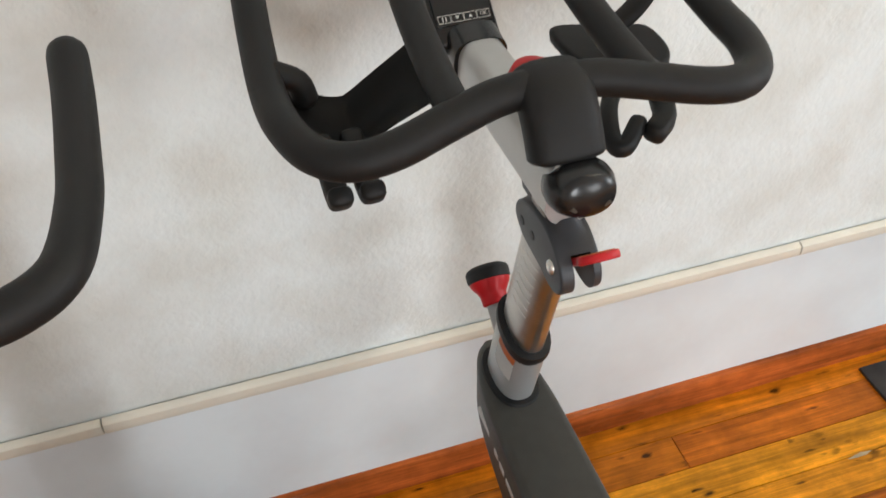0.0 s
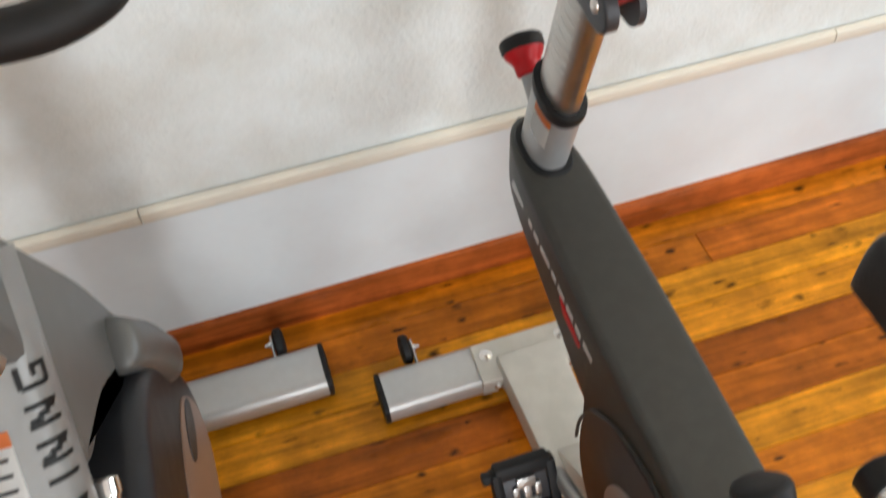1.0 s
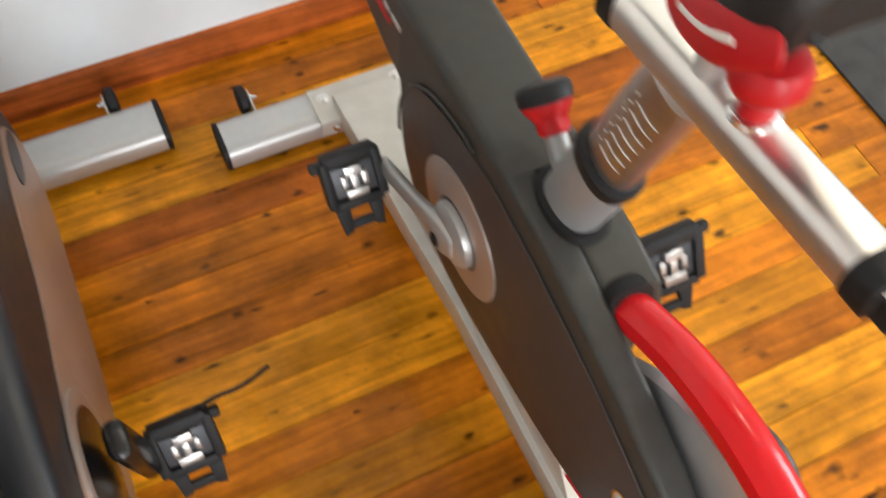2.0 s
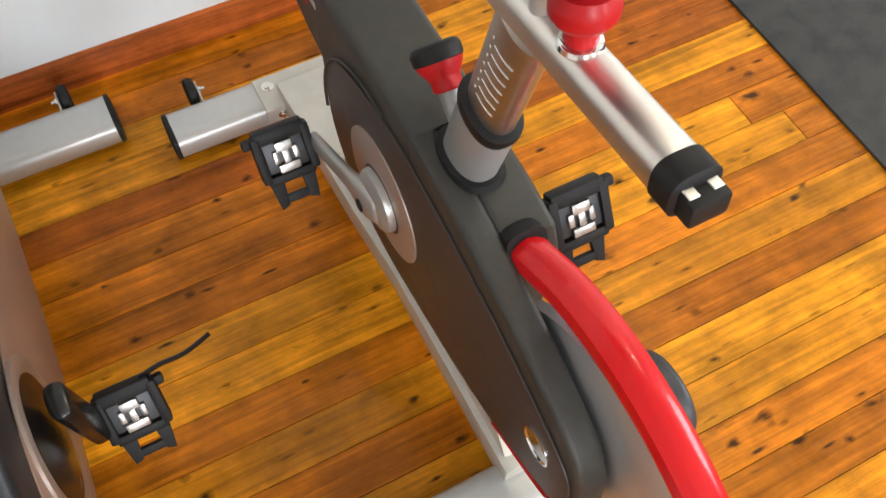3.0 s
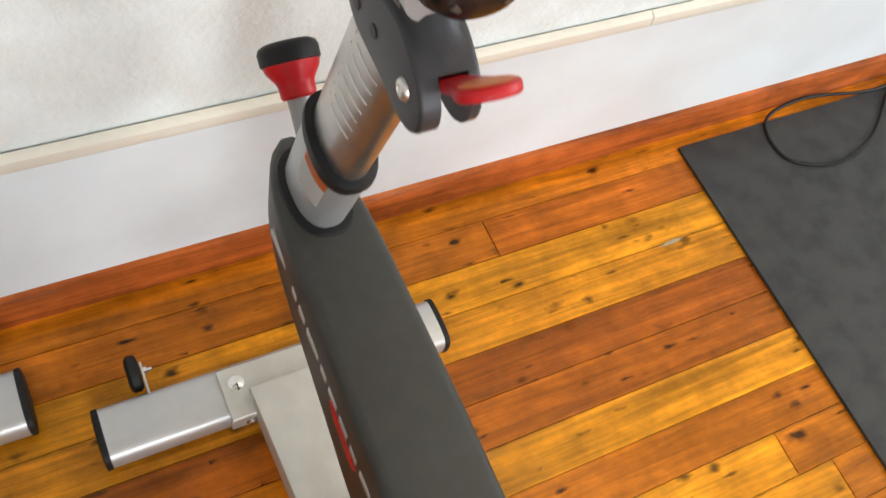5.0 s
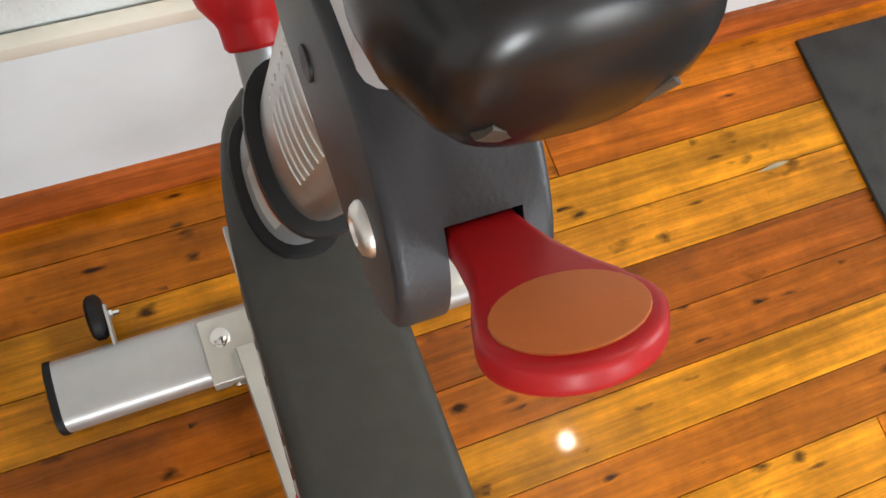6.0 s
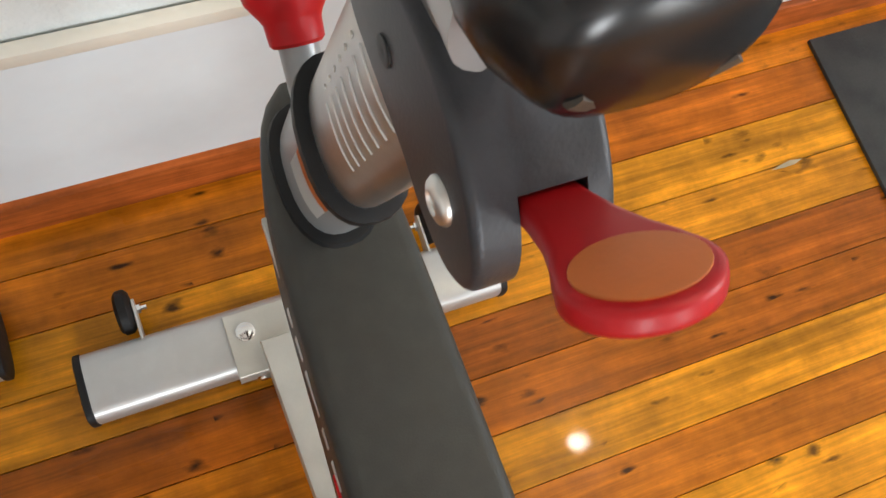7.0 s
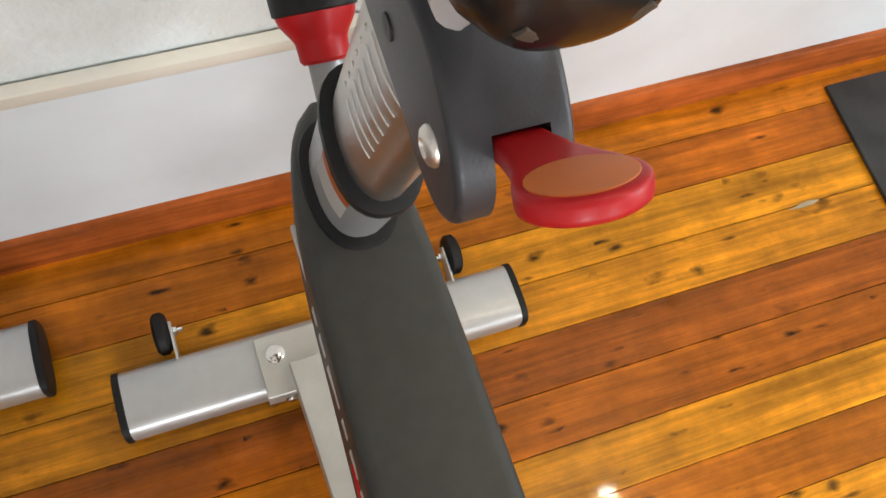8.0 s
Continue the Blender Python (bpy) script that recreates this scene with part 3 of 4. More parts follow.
# warning label on the left face of the outer head tube
for z0, z1, m in ((0.096, 0.136, M_LABELW), (0.136, 0.150, M_LABELO)):
    side = Vector((0, head_dir.z, -head_dir.y))
    bm = bmesh.new()
    rows = []
    for h in (z0, z1):
        row = []
        for j in range(7):
            v = -0.030 + 0.034 * j / 6
            u = -0.0240 * (1 - abs(v / 0.0415) ** 2.4) ** (1 / 2.4) - 0.0004
            row.append(bm.verts.new(hb + head_dir * h + side * v + Vector((u, 0, 0))))
        rows.append(row)
    for j in range(6):
        bm.faces.new((rows[0][j], rows[0][j + 1], rows[1][j + 1], rows[1][j]))
    bmesh.ops.solidify(bm, geom=bm.faces[:], thickness=0.0003)
    bike_part("warning_label", bm, m, low_tube, "white and orange warning label")

# head bracket, lever and handlebar slider
br = [(0.910, 0.868), (0.926, 0.880), (0.922, 0.898), (0.897, 0.912), (0.86, 0.917), (0.835, 0.908), (0.819, 0.893), (0.816, 0.876), (0.827, 0.863), (0.846, 0.860), (0.862, 0.863), (0.895, 0.865)]


def bracket_block(outline, x0, x1, slot0, slot1, r):
    """One cast block: rounded side faces, a back that swells towards the slider, and a slot for the lever."""
    ring = [Vector((y, z)) for y, z, _ in curve([(y, z, 0) for y, z in outline], 5, True)]
    n = len(ring)
    mid = sum(ring, Vector((0, 0))) / n
    normal = []
    for k in range(n):
        t = (ring[(k + 1) % n] - ring[k - 1]).normalized()
        o = Vector((t.y, -t.x))
        normal.append(o if o.dot(ring[k] - mid) > 0 else -o)
    floor_of_slot = [Vector(p) for p in ((0.829, 0.904), (0.846, 0.895), (0.851, 0.875), (0.862, 0.865))]
    first = min(range(n), key=lambda k: (ring[k] - floor_of_slot[0]).length)
    last = min(range(n), key=lambda k: (ring[k] - floor_of_slot[-1]).length)
    cut = {}
    span = (last - first) % n
    for k in range(span + 1):
        f = 3 * k / span
        a = min(int(f), 2)
        cut[(first + k) % n] = floor_of_slot[a].lerp(floor_of_slot[a + 1], f - a)
    centre, half = (x0 + x1) / 2, (x1 - x0) / 2

    def swell(x, p):
        side = max(0.0, min(1.0, (half - 0.0035 - abs(x - centre)) / 0.011))
        along = max(0.0, min(1.0, (p.x - 0.838) / 0.03)) * max(0.0, min(1.0, (p.y - 0.893) / 0.02))
        return 0.014 * side * side * (3 - 2 * side) * along * along * (3 - 2 * along)

    stations = [(x0 + r * (1 - math.cos(math.pi / 2 * k / 4)), r * (1 - math.sin(math.pi / 2 * k / 4)), False) for k in range(5)]
    stations += [(x0 + r + (slot0 - x0 - r) * k / 4, 0, False) for k in range(1, 5)]
    stations += [(slot0 + (slot1 - slot0) * k / 6, 0, True) for k in range(7)]
    stations += [(slot1 + (x1 - r - slot1) * k / 4, 0, False) for k in range(4)]
    stations += [(x1 - r * (1 - math.cos(math.pi / 2 * k / 4)), r * (1 - math.sin(math.pi / 2 * k / 4)), False) for k in range(4, -1, -1)]
    bm = bmesh.new()
    rows = []
    for x, inset, slotted in stations:
        row = []
        for k in range(n):
            p = ring[k] - normal[k] * inset
            if slotted and k in cut:
                p = cut[k]
            row.append(bm.verts.new((x, p.x, p.y + swell(x, p))))
        rows.append(row)
    for lo, hi in zip(rows, rows[1:]):
        for k in range(n):
            bm.faces.new((lo[k], lo[(k + 1) % n], hi[(k + 1) % n], hi[k]))
    bm.faces.new(rows[0])
    bm.faces.new(rows[-1])
    bmesh.ops.remove_doubles(bm, verts=bm.verts[:], dist=0.00005)
    bmesh.ops.recalc_face_normals(bm, faces=bm.faces[:])
    return bm


bracket = bike_part("bracket", bracket_block(br, -0.0225, 0.0165, -0.0100, 0.0085, 0.003), M_CAST, label="dark grey cast bracket")
for s, face in ((-1, -0.0223), (1, 0.0163)):
    bike_part("bolt", turned((face, 0.839, 0.886), (s, 0, 0), [(0, 0.0070), (0.0010, 0.0070), (0.0024, 0.0060), (0.0032, 0.0040), (0.0033, 0.0034), (0.0024, 0.003), (0.0022, 0.001)], 24), M_SLIDER, bracket, "chrome dome bolt")
    # holes drawn as thin black discs; the dark inside is only colour
    for y, z, size in ((0.908, 0.884, 0.0048), (0.883, 0.886, 0.0048)):
        bike_part("bracket_hole", turned((face, y, z), (s, 0, 0), [(0, size), (0.0009, size), (0.0011, size - 0.0007), (0.0006, 0.001)], 18), M_DARKMARK, bracket)
# lever: a neck that widens into an oval paddle with an orange pad
lev_o, lev_u = Vector((-0.0008, 0.839, 0.884)), Vector((0.0, -0.70, 0.71)).normalized()
lev_x = Vector((1, 0, 0)) - lev_u * lev_u.x
lev_x.normalize()
lev_n = lev_x.cross(lev_u)


def lever_solid(outline, lo, hi, bevel):
    bm = prism(outline, lo, hi, "z", bevel, 3)
    m = Matrix((lev_x, lev_u, lev_n)).transposed().to_4x4()
    m.translation = lev_o
    return moved(bm, m)


neck_side = [(0.0085, -0.008), (0.0085, 0.010), (0.0090, 0.024), (0.0104, 0.035), (0.0130, 0.044), (0.0160, 0.051)]
lev_out = neck_side + [(0.0183 * math.cos(a), 0.0600 + 0.0152 * math.sin(a)) for a in [radians(-25 + 230 * k / 24) for k in range(25)]] + [(-u, v) for u, v in reversed(neck_side)]
lever = bike_part("clamp_lever", lever_solid(lev_out, -0.005, 0.0025, 0.0024), M_RED, label="red plastic clamp lever with an orange pad")
bike_part("lever_pad", lever_solid([(0.0153 * math.cos(a), 0.0598 + 0.0124 * math.sin(a)) for a in [math.tau * k / 28 for k in range(28)]], -0.0056, -0.0046, 0.0003), M_ORANGE, lever, "orange oval pad")
# slider tube under the handlebar
slider = bike_part("handlebar_slider", sweep([(0, 0.856, 0.952), (0, 1.10, 0.940)], oval(0.0245, 0.033, 28, 3.2), (1, 0, 0)), M_SILVER, label="silver horizontal slider tube")
bike_part("slider_saddle", prism([(0.93, 0.905), (0.94, 0.945), (0.875, 0.945), (0.88, 0.905)], -0.016, 0.016, "x", 0.005), M_CAST, slider)
bike_part("slider_cap", sweep([(0.003, 0.864, 0.958), (0.003, 0.854, 0.960), (0.003, 0.844, 0.962), (0.003, 0.834, 0.964)], oval(0.0305, 0.0238, 36, 2.3), (1, 0, 0), [0.95, 1.0, 0.97, 0.84], 0.008), M_BLACK, slider, "glossy black rounded end cap")
for a0, a1 in ((-152, -112), (-102, -78), (-68, -28)):
    arc = [(0.003 + 0.0195 * math.cos(radians(a)), 0.8276, 0.9640 + 0.0110 * math.sin(radians(a))) for a in [a0 + (a1 - a0) * k / 8 for k in range(9)]]
    bike_part("cap_slot", sweep(arc, oval(0.0014, 0.0022, 8, 3), (0, 1, 0)), M_STITCH, slider, "dull brown moulded slot")
clamp_knob = bike_part("clamp_knob", turned((0.004, 0.968, 0.968), (0.1, -0.2, 1), [(0, 0.012), (0.014, 0.014), (0.018, 0.022), (0.028, 0.0255), (0.038, 0.023), (0.044, 0.014), (0.046, 0.003)], 26), M_RED, slider, "red round clamp knob")

# handlebar: a rear bar swept into two forward horns, two inner bars, holders and the console
HZ = 1.000
bar_half = [(0.205, 1.225, HZ + 0.075), (0.213, 1.16, HZ + 0.04), (0.219, 1.08, HZ + 0.012), (0.221, 1.01, HZ), (0.216, 0.955, HZ), (0.200, 0.912, HZ), (0.172, 0.891, HZ + 0.002), (0.135, 0.890, HZ + 0.007), (0.085, 0.903, HZ + 0.015), (0.035, 0.913, HZ + 0.022)]
bar = curve([(-x - 0.003, y, z) for x, y, z in bar_half] + [(x - 0.003, y, z) for x, y, z in bar_half[::-1]], 6)
handlebar = bike_part("handlebar", sweep(bar, oval(0.0165, 0.0165, 18), (0, 0, 1), None, 0.0165), M_GRIP, label="black coated tubular handlebar")
for s in (-1, 1):
    bike_part("inner_bar", sweep(curve([(s * 0.085, 0.905, HZ + 0.015), (s * 0.083, 0.99, HZ + 0.022), (s * 0.080, 1.08, HZ + 0.040), (s * 0.075, 1.2, HZ + 0.085)], 6), oval(0.0155, 0.0155, 16), (0, 0, 1), None, 0.0155), M_GRIP, handlebar)


def holder(dx):
    """A moulded tray between the bars, with a slot, two prongs below the rear bar and an arm to the outer bar."""
    low = curve([(-0.205, 0.985), (-0.180, 0.960), (-0.155, 0.955), (-0.120, 0.970), (-0.062, 0.995)], 5)
    top = curve([(-0.205, 1.060), (-0.175, 1.042), (-0.150, 1.040), (-0.115, 1.062), (-0.062, 1.105)], 5)
    bm = bmesh.new()
    n = 8
    rows = []
    for j in range(n):
        f = j / (n - 1)
        rows.append([bm.verts.new((dx + a.x, a.y + (b.y - a.y) * f, HZ - 0.032 - 0.020 * math.sin(math.pi * f) * math.sin(math.pi * i / 20) + 0.012 * abs(i / 20 - 0.5) * 2)) for i, (a, b) in enumerate(zip(low, top))])
    for j, (r1, r2) in enumerate(zip(rows, rows[1:])):
        for k in range(len(r1) - 1):
            if j == 0 and 5 <= k <= 6:
                continue
            bm.faces.new((r1[k], r1[k + 1], r2[k + 1], r2[k]))
    bmesh.ops.solidify(bm, geom=bm.faces[:], thickness=0.007)
    tray = bike_part("bottle_holder", bm, M_GRIP, handlebar, "black moulded plastic holder")
    for px in (-0.188, -0.160):
        bike_part("holder_prong", sweep(curve([(dx + px, 0.985, HZ - 0.040), (dx + px, 0.948, HZ - 0.052), (dx + px, 0.918, HZ - 0.054), (dx + px, 0.904, HZ - 0.040)], 5), oval(0.0108, 0.009, 14, 3), (1, 0, 0), None, 0.006), M_GRIP, tray)
    return tray


holder(0.0)
tray_out = curve([(0.086, 1.112), (0.084, 1.060), (0.096, 1.028), (0.122, 1.012), (0.152, 1.006), (0.178, 1.018), (0.188, 1.050), (0.184, 1.084), (0.158, 1.094), (0.124, 1.108)], 4, True)
tray_r = bike_part("bottle_holder", prism([(p.x, p.y) for p in tray_out], 0.944, 0.957, "z", 0.005, 3), M_GRIP, handlebar, "black moulded plastic holder")
for fat, line in ((0.0085, [(0.120, 1.010, 0.952), (0.084, 0.962, 0.952), (0.066, 0.915, 0.948), (0.072, 0.903, 0.948), (0.096, 0.926, 0.953)]), (0.0110, [(0.150, 1.010, 0.952), (0.136, 0.962, 0.954), (0.124, 0.928, 0.952), (0.106, 0.912, 0.949)])):
    bike_part("holder_prong", sweep(curve(line, 5), oval(fat, fat, 14, 2.6), (0, 0, 1), None, 0.007), M_GRIP, tray_r)
bike_part("holder_arm", sweep(curve([(0.130, 1.085, 0.956), (0.160, 1.088, 0.966), (0.188, 1.098, 0.986), (0.212, 1.11, HZ + 0.018)], 5), oval(0.008, 0.012, 14, 3), (0, 0, 1)), M_GRIP, tray_r)
bike_part("holder_knuckle", sweep(curve([(-0.213, 1.04, HZ + 0.004), (-0.195, 1.035, HZ - 0.006), (-0.19, 1.03, HZ - 0.022)], 4), oval(0.012, 0.012, 14), (0, 1, 0), None, 0.008), M_GRIP, handlebar)
bike_part("handlebar_pad", sweep(curve([(0, 0.926, HZ + 0.018), (0, 0.910, HZ + 0.019), (0, 0.896, HZ + 0.010), (0, 0.882, HZ - 0.008), (0, 0.874, HZ - 0.022)], 5), oval(0.033, 0.022, 24, 3), (1, 0, 0), None, 0.008), M_GRIP, handlebar, "black moulded centre pad")
console = thing("console", (BX, 1.12, 1.0), "small black exercise console with white button icons", "console")
M_CON = pose(BX - 0.004, 1.132, 0.978, 36, 0, 0) @ Matrix.Diagonal((0.78, 0.9, 0.9, 1))
part("housing", moved(box((-0.044, -0.035, -0.03), (0.044, 0.085, 0.0), 0.006, 3), M_CON), M_BLACK, console)
part("face", moved(box((-0.040, -0.012, 0.0), (0.040, 0.082, 0.0012), 0.001, 1), M_CON), M_SCREEN, console)
part("mount", sweep([(BX, 1.088, 0.948), (BX, 1.118, 0.952)], oval(0.029, 0.027, 20, 3), (1, 0, 0)), M_BLACK, console)
for k in range(4):
    x0 = -0.036 + k * 0.0182
    ring = joined(box((x0, -0.008, 0.0012), (x0 + 0.0174, -0.0074, 0.0015)), box((x0, 0.0012, 0.0012), (x0 + 0.0174, 0.0018, 0.0015)), box((x0, -0.008, 0.0012), (x0 + 0.0006, 0.0018, 0.0015)), box((x0 + 0.0168, -0.008, 0.0012), (x0 + 0.0174, 0.0018, 0.0015)))
    part("button_frame", moved(ring, M_CON), M_MARK, console)
    c = x0 + 0.0087
    if k == 0:
        part("button_icon", moved(joined(box((c - 0.003, -0.006, 0.0012), (c - 0.0015, 0, 0.0016)), box((c + 0.0015, -0.006, 0.0012), (c + 0.003, 0, 0.0016))), M_CON), M_MARK, console)
    elif k < 3:
        d = -1 if k == 1 else 1
        part("button_icon", moved(prism([(c - 0.003, -0.003 - d * 0.002), (c + 0.003, -0.003 - d * 0.002), (c, -0.003 + d * 0.0022)], 0.0012, 0.0016, "z"), M_CON), M_MARK, console)
    else:
        fc = bpy.data.curves.new("button_text", "FONT")
        fc.body, fc.size, fc.extrude, fc.align_x, fc.align_y = "OK", 0.007, 0.0002, "CENTER", "CENTER"
        tmp = new("tmp", fc)
        me = bpy.data.meshes.new_from_object(tmp.evaluated_get(bpy.context.evaluated_depsgraph_get()))
        bpy.data.objects.remove(tmp)
        bm = bmesh.new()
        bm.from_mesh(me)
        part("button_text", moved(bm, M_CON @ pose(c, -0.003, 0.0014)), M_MARK, console, smooth=False)

# seat: slider tube, clamp knob and saddle
SZ = 0.822
SLOPE = -0.11


def on_slider(bm):
    """Tips a part of the seat slider, so that it rises towards the tail."""
    return moved(bm, Matrix.Translation((0, 0.350, SZ)) @ Matrix.Rotation(math.atan(SLOPE), 4, "X") @ Matrix.Translation((0, -0.350, -SZ)))


seat_slider = bike_part("seat_slider", on_slider(sweep([(0, 0.405, SZ), (0, 0.155, SZ)], oval(0.0185, 0.0175, 28, 3), (1, 0, 0))), M_SLIDER, label="polished seat slider tube")
bike_part("front_cap", on_slider(sweep([(0, 0.421, SZ), (0, 0.404, SZ)], oval(0.0198, 0.0187, 28, 3), (1, 0, 0), [1, 1], 0.004)), M_RUBBER, seat_slider, "black rubber end cap")
bike_part("rear_cap", on_slider(sweep([(0, 0.158, SZ), (0, 0.138, SZ)], oval(0.0200, 0.0188, 28, 3), (1, 0, 0), [1, 1], 0.003)), M_RUBBER, seat_slider, "black rubber collar")
tongue = bike_part("slide_rail", on_slider(box((-0.015, 0.121, SZ - 0.011), (0.015, 0.15, SZ + 0.009), 0.003)), M_RUBBER, seat_slider)
for s in (-1, 1):
    bike_part("rail_strip", on_slider(box((s * 0.009 - 0.004, 0.128, SZ + 0.0088), (s * 0.009 + 0.004, 0.149, SZ + 0.0105), 0.0006, 1)), M_SLIDER, tongue)
seat_knob = bike_part("seat_knob", on_slider(turned((0, 0.270, SZ + 0.014), (0, 0, 1), [(0, 0.013), (0.006, 0.013), (0.014, 0.011), (0.022, 0.014), (0.026, 0.021), (0.032, 0.0245), (0.042, 0.0245), (0.05, 0.020), (0.054, 0.010), (0.055, 0.002)], 26)), M_RED, seat_slider, "red round seat knob")
bike_part("knob_washer", on_slider(turned((0, 0.270, SZ + 0.016), (0, 0, 1), [(0, 0.017), (0.004, 0.016), (0.006, 0.013)], 24)), M_CHROME, seat_knob)

saddle = thing("saddle", (BX, 0.35, 0.86), "black vinyl bike saddle with red side panels", "saddle")


def saddle_top():
    """Cross-sections from nose to tail: narrow nose, wide tail, a groove along the middle and sides that turn down."""
    bm = bmesh.new()
    rows = []
    spec = curve([(0.508, 0.012, 0.934, 0.0), (0.499, 0.021, 0.941, 0.0), (0.465, 0.025, 0.944, 0.004), (0.42, 0.028, 0.941, 0.008), (0.375, 0.034, 0.937, 0.012), (0.335, 0.043, 0.936, 0.014), (0.298, 0.052, 0.939, 0.013), (0.280, 0.055, 0.943, 0.010), (0.262, 0.053, 0.945, 0.006), (0.252, 0.044, 0.937, 0.003)], 4)
    m = 24
    for y, half, z, groove in spec:
        ring = []
        for k in range(m + 1):
            a = -1 + 2 * k / m
            x = half * math.sin(a * math.pi / 2)
            drop = 0.034 * abs(a) ** 4.5 + 0.006 * a * a
            dip = 1.7 * groove * math.exp(-(x / 0.0085) ** 2)
            ring.append(bm.verts.new((x, y, z - drop - 1.1 * dip)))
        for k in range(m, -1, -4):
            a = -1 + 2 * k / m
            ring.append(bm.verts.new((0.86 * half * a, y, z - 0.036)))
        rows.append(ring)
    n = len(rows[0])
    for r1, r2 in zip(rows, rows[1:]):
        for k in range(n):
            bm.faces.new((r1[k], r1[(k + 1) % n], r2[(k + 1) % n], r2[k]))
    bm.faces.new(rows[0][::-1])
    bm.faces.new(rows[-1])
    return bm


SADDLE = pose(BX, -0.008, 0.034) @ Matrix.Translation((0, 0.49, 0.94)) @ Matrix.Rotation(math.atan(-0.075), 4, "X") @ Matrix.Translation((0, -0.49, -0.94))


def saddle_part(name, bm, mat, label=""):
    return part(name, moved(bm, SADDLE), mat, saddle, label)


saddle_part("seat_pad", saddle_top(), M_SADDLE)
for s in (-1, 1):
    red = [(s * half, y, z) for y, half, z in ((0.352, 0.0385, 0.868), (0.335, 0.0435, 0.868), (0.302, 0.0510, 0.878), (0.275, 0.0550, 0.893), (0.252, 0.0525, 0.905))]
    ln = curve(red, 5)
    saddle_part("side_panel", sweep(ln, oval(0.0170, 0.004, 16), (0, 0, 1), [0.35 + 0.65 * math.sin(math.pi * (0.12 + 0.76 * i / (len(ln) - 1))) for i in range(len(ln))], 0.004), M_RED, "red plastic side panel")
    saddle_part("panel_mark", sweep([p + Vector((s * 0.0036, 0, 0.002)) for p in ln[6:16]], oval(0.0026, 0.0008, 8), (0, 0, 1)), M_MARK, "pale printed mark")
    saddle_part("piping", sweep([(s * (0.012 + 0.12 * max(0, 0.40 - y)), y, z) for y, z in ((0.485, 0.9400), (0.46, 0.9400), (0.42, 0.9360), (0.38, 0.9315), (0.34, 0.929), (0.30, 0.9310), (0.265, 0.9370))], oval(0.0012, 0.0012, 8), (0, 0, 1)), M_STITCH)
    saddle_part("saddle_rail", sweep(curve([(s * 0.012, 0.47, 0.908), (s * 0.016, 0.44, 0.892), (s * 0.021, 0.40, 0.883), (s * 0.022, 0.33, 0.882), (s * 0.022, 0.28, 0.885), (s * 0.03, 0.25, 0.905)], 5), oval(0.0035, 0.0035, 10), (1, 0, 0)), M_BLACK)
saddle_part("saddle_clamp", sweep([(-0.030, 0.335, 0.881), (0.030, 0.335, 0.881)], oval(0.012, 0.018, 18), (0, 0, 1), None, 0.003), M_BLACK)
saddle_part("clamp_post", rod((0, 0.335, SZ - 0.03), (0, 0.335, 0.884), 0.0125, 18), M_SILVER)

# cranks, disc and pedals
BB = Vector((0, 0.53, 0.348))
PEDAL_END = {-1: Vector((0, 0.672, 0.318)), 1: Vector((0, 0.368, 0.402))}
bike_part("crank_disc", turned((-0.0505, 0.528, 0.352), (-1, 0, 0), [(0, 0.094), (0.002, 0.094), (0.003, 0.091), (0.004, 0.05), (0.0045, 0.02)], 56), M_TANMETAL, label="satin metal disc behind the crank")


def crank(sx):
    """A domed boss on the disc, and an arm that starts broad on the boss and narrows to the pedal's eye."""
    end = PEDAL_END[sx]
    hub = bike_part("crank", turned((sx * 0.051, BB.y - 0.004, BB.z), (sx, 0, 0), [(0, 0.043), (0.006, 0.0445), (0.013, 0.043), (0.018, 0.037), (0.021, 0.026), (0.022, 0.008)], 40), M_ALLOY, label="silver crank with a domed boss")
    a = Vector((sx * 0.068, BB.y, BB.z))
    b = Vector((sx * 0.088, end.y, end.z))
    d = (b - a).normalized()
    n = (b - a).length
    line = [a - d * 0.022, a, a + d * 0.025, a + d * 0.05, a + d * (n * 0.6), b - d * 0.015, b]
    bike_part("arm", sweep(curve(line, 3), oval(0.0085, 0.0145, 20, 3), (1, 0, 0), [0.95 + 0.85 * math.exp(-((i - 3) / 4.2) ** 2) for i in range(19)], 0.007), M_ALLOY, hub)
    bike_part("crank_bolt", turned((sx * 0.083, BB.y, BB.z), (sx, 0, 0), [(0, 0.0095), (0.002, 0.0095), (0.0025, 0.0085), (0.001, 0.005)], 18), M_RUBBER, hub)
    # dark ring added in place of the shadow round the boss
    bike_part("shadow_ring", turned((sx * 0.0495, BB.y - 0.004, BB.z), (sx, 0, 0), [(0, 0.049), (0.005, 0.049), (0.0055, 0.046)], 40), M_DARKMARK, hub, "dark ring standing for the shade round the boss")
    return end, sx * 0.088


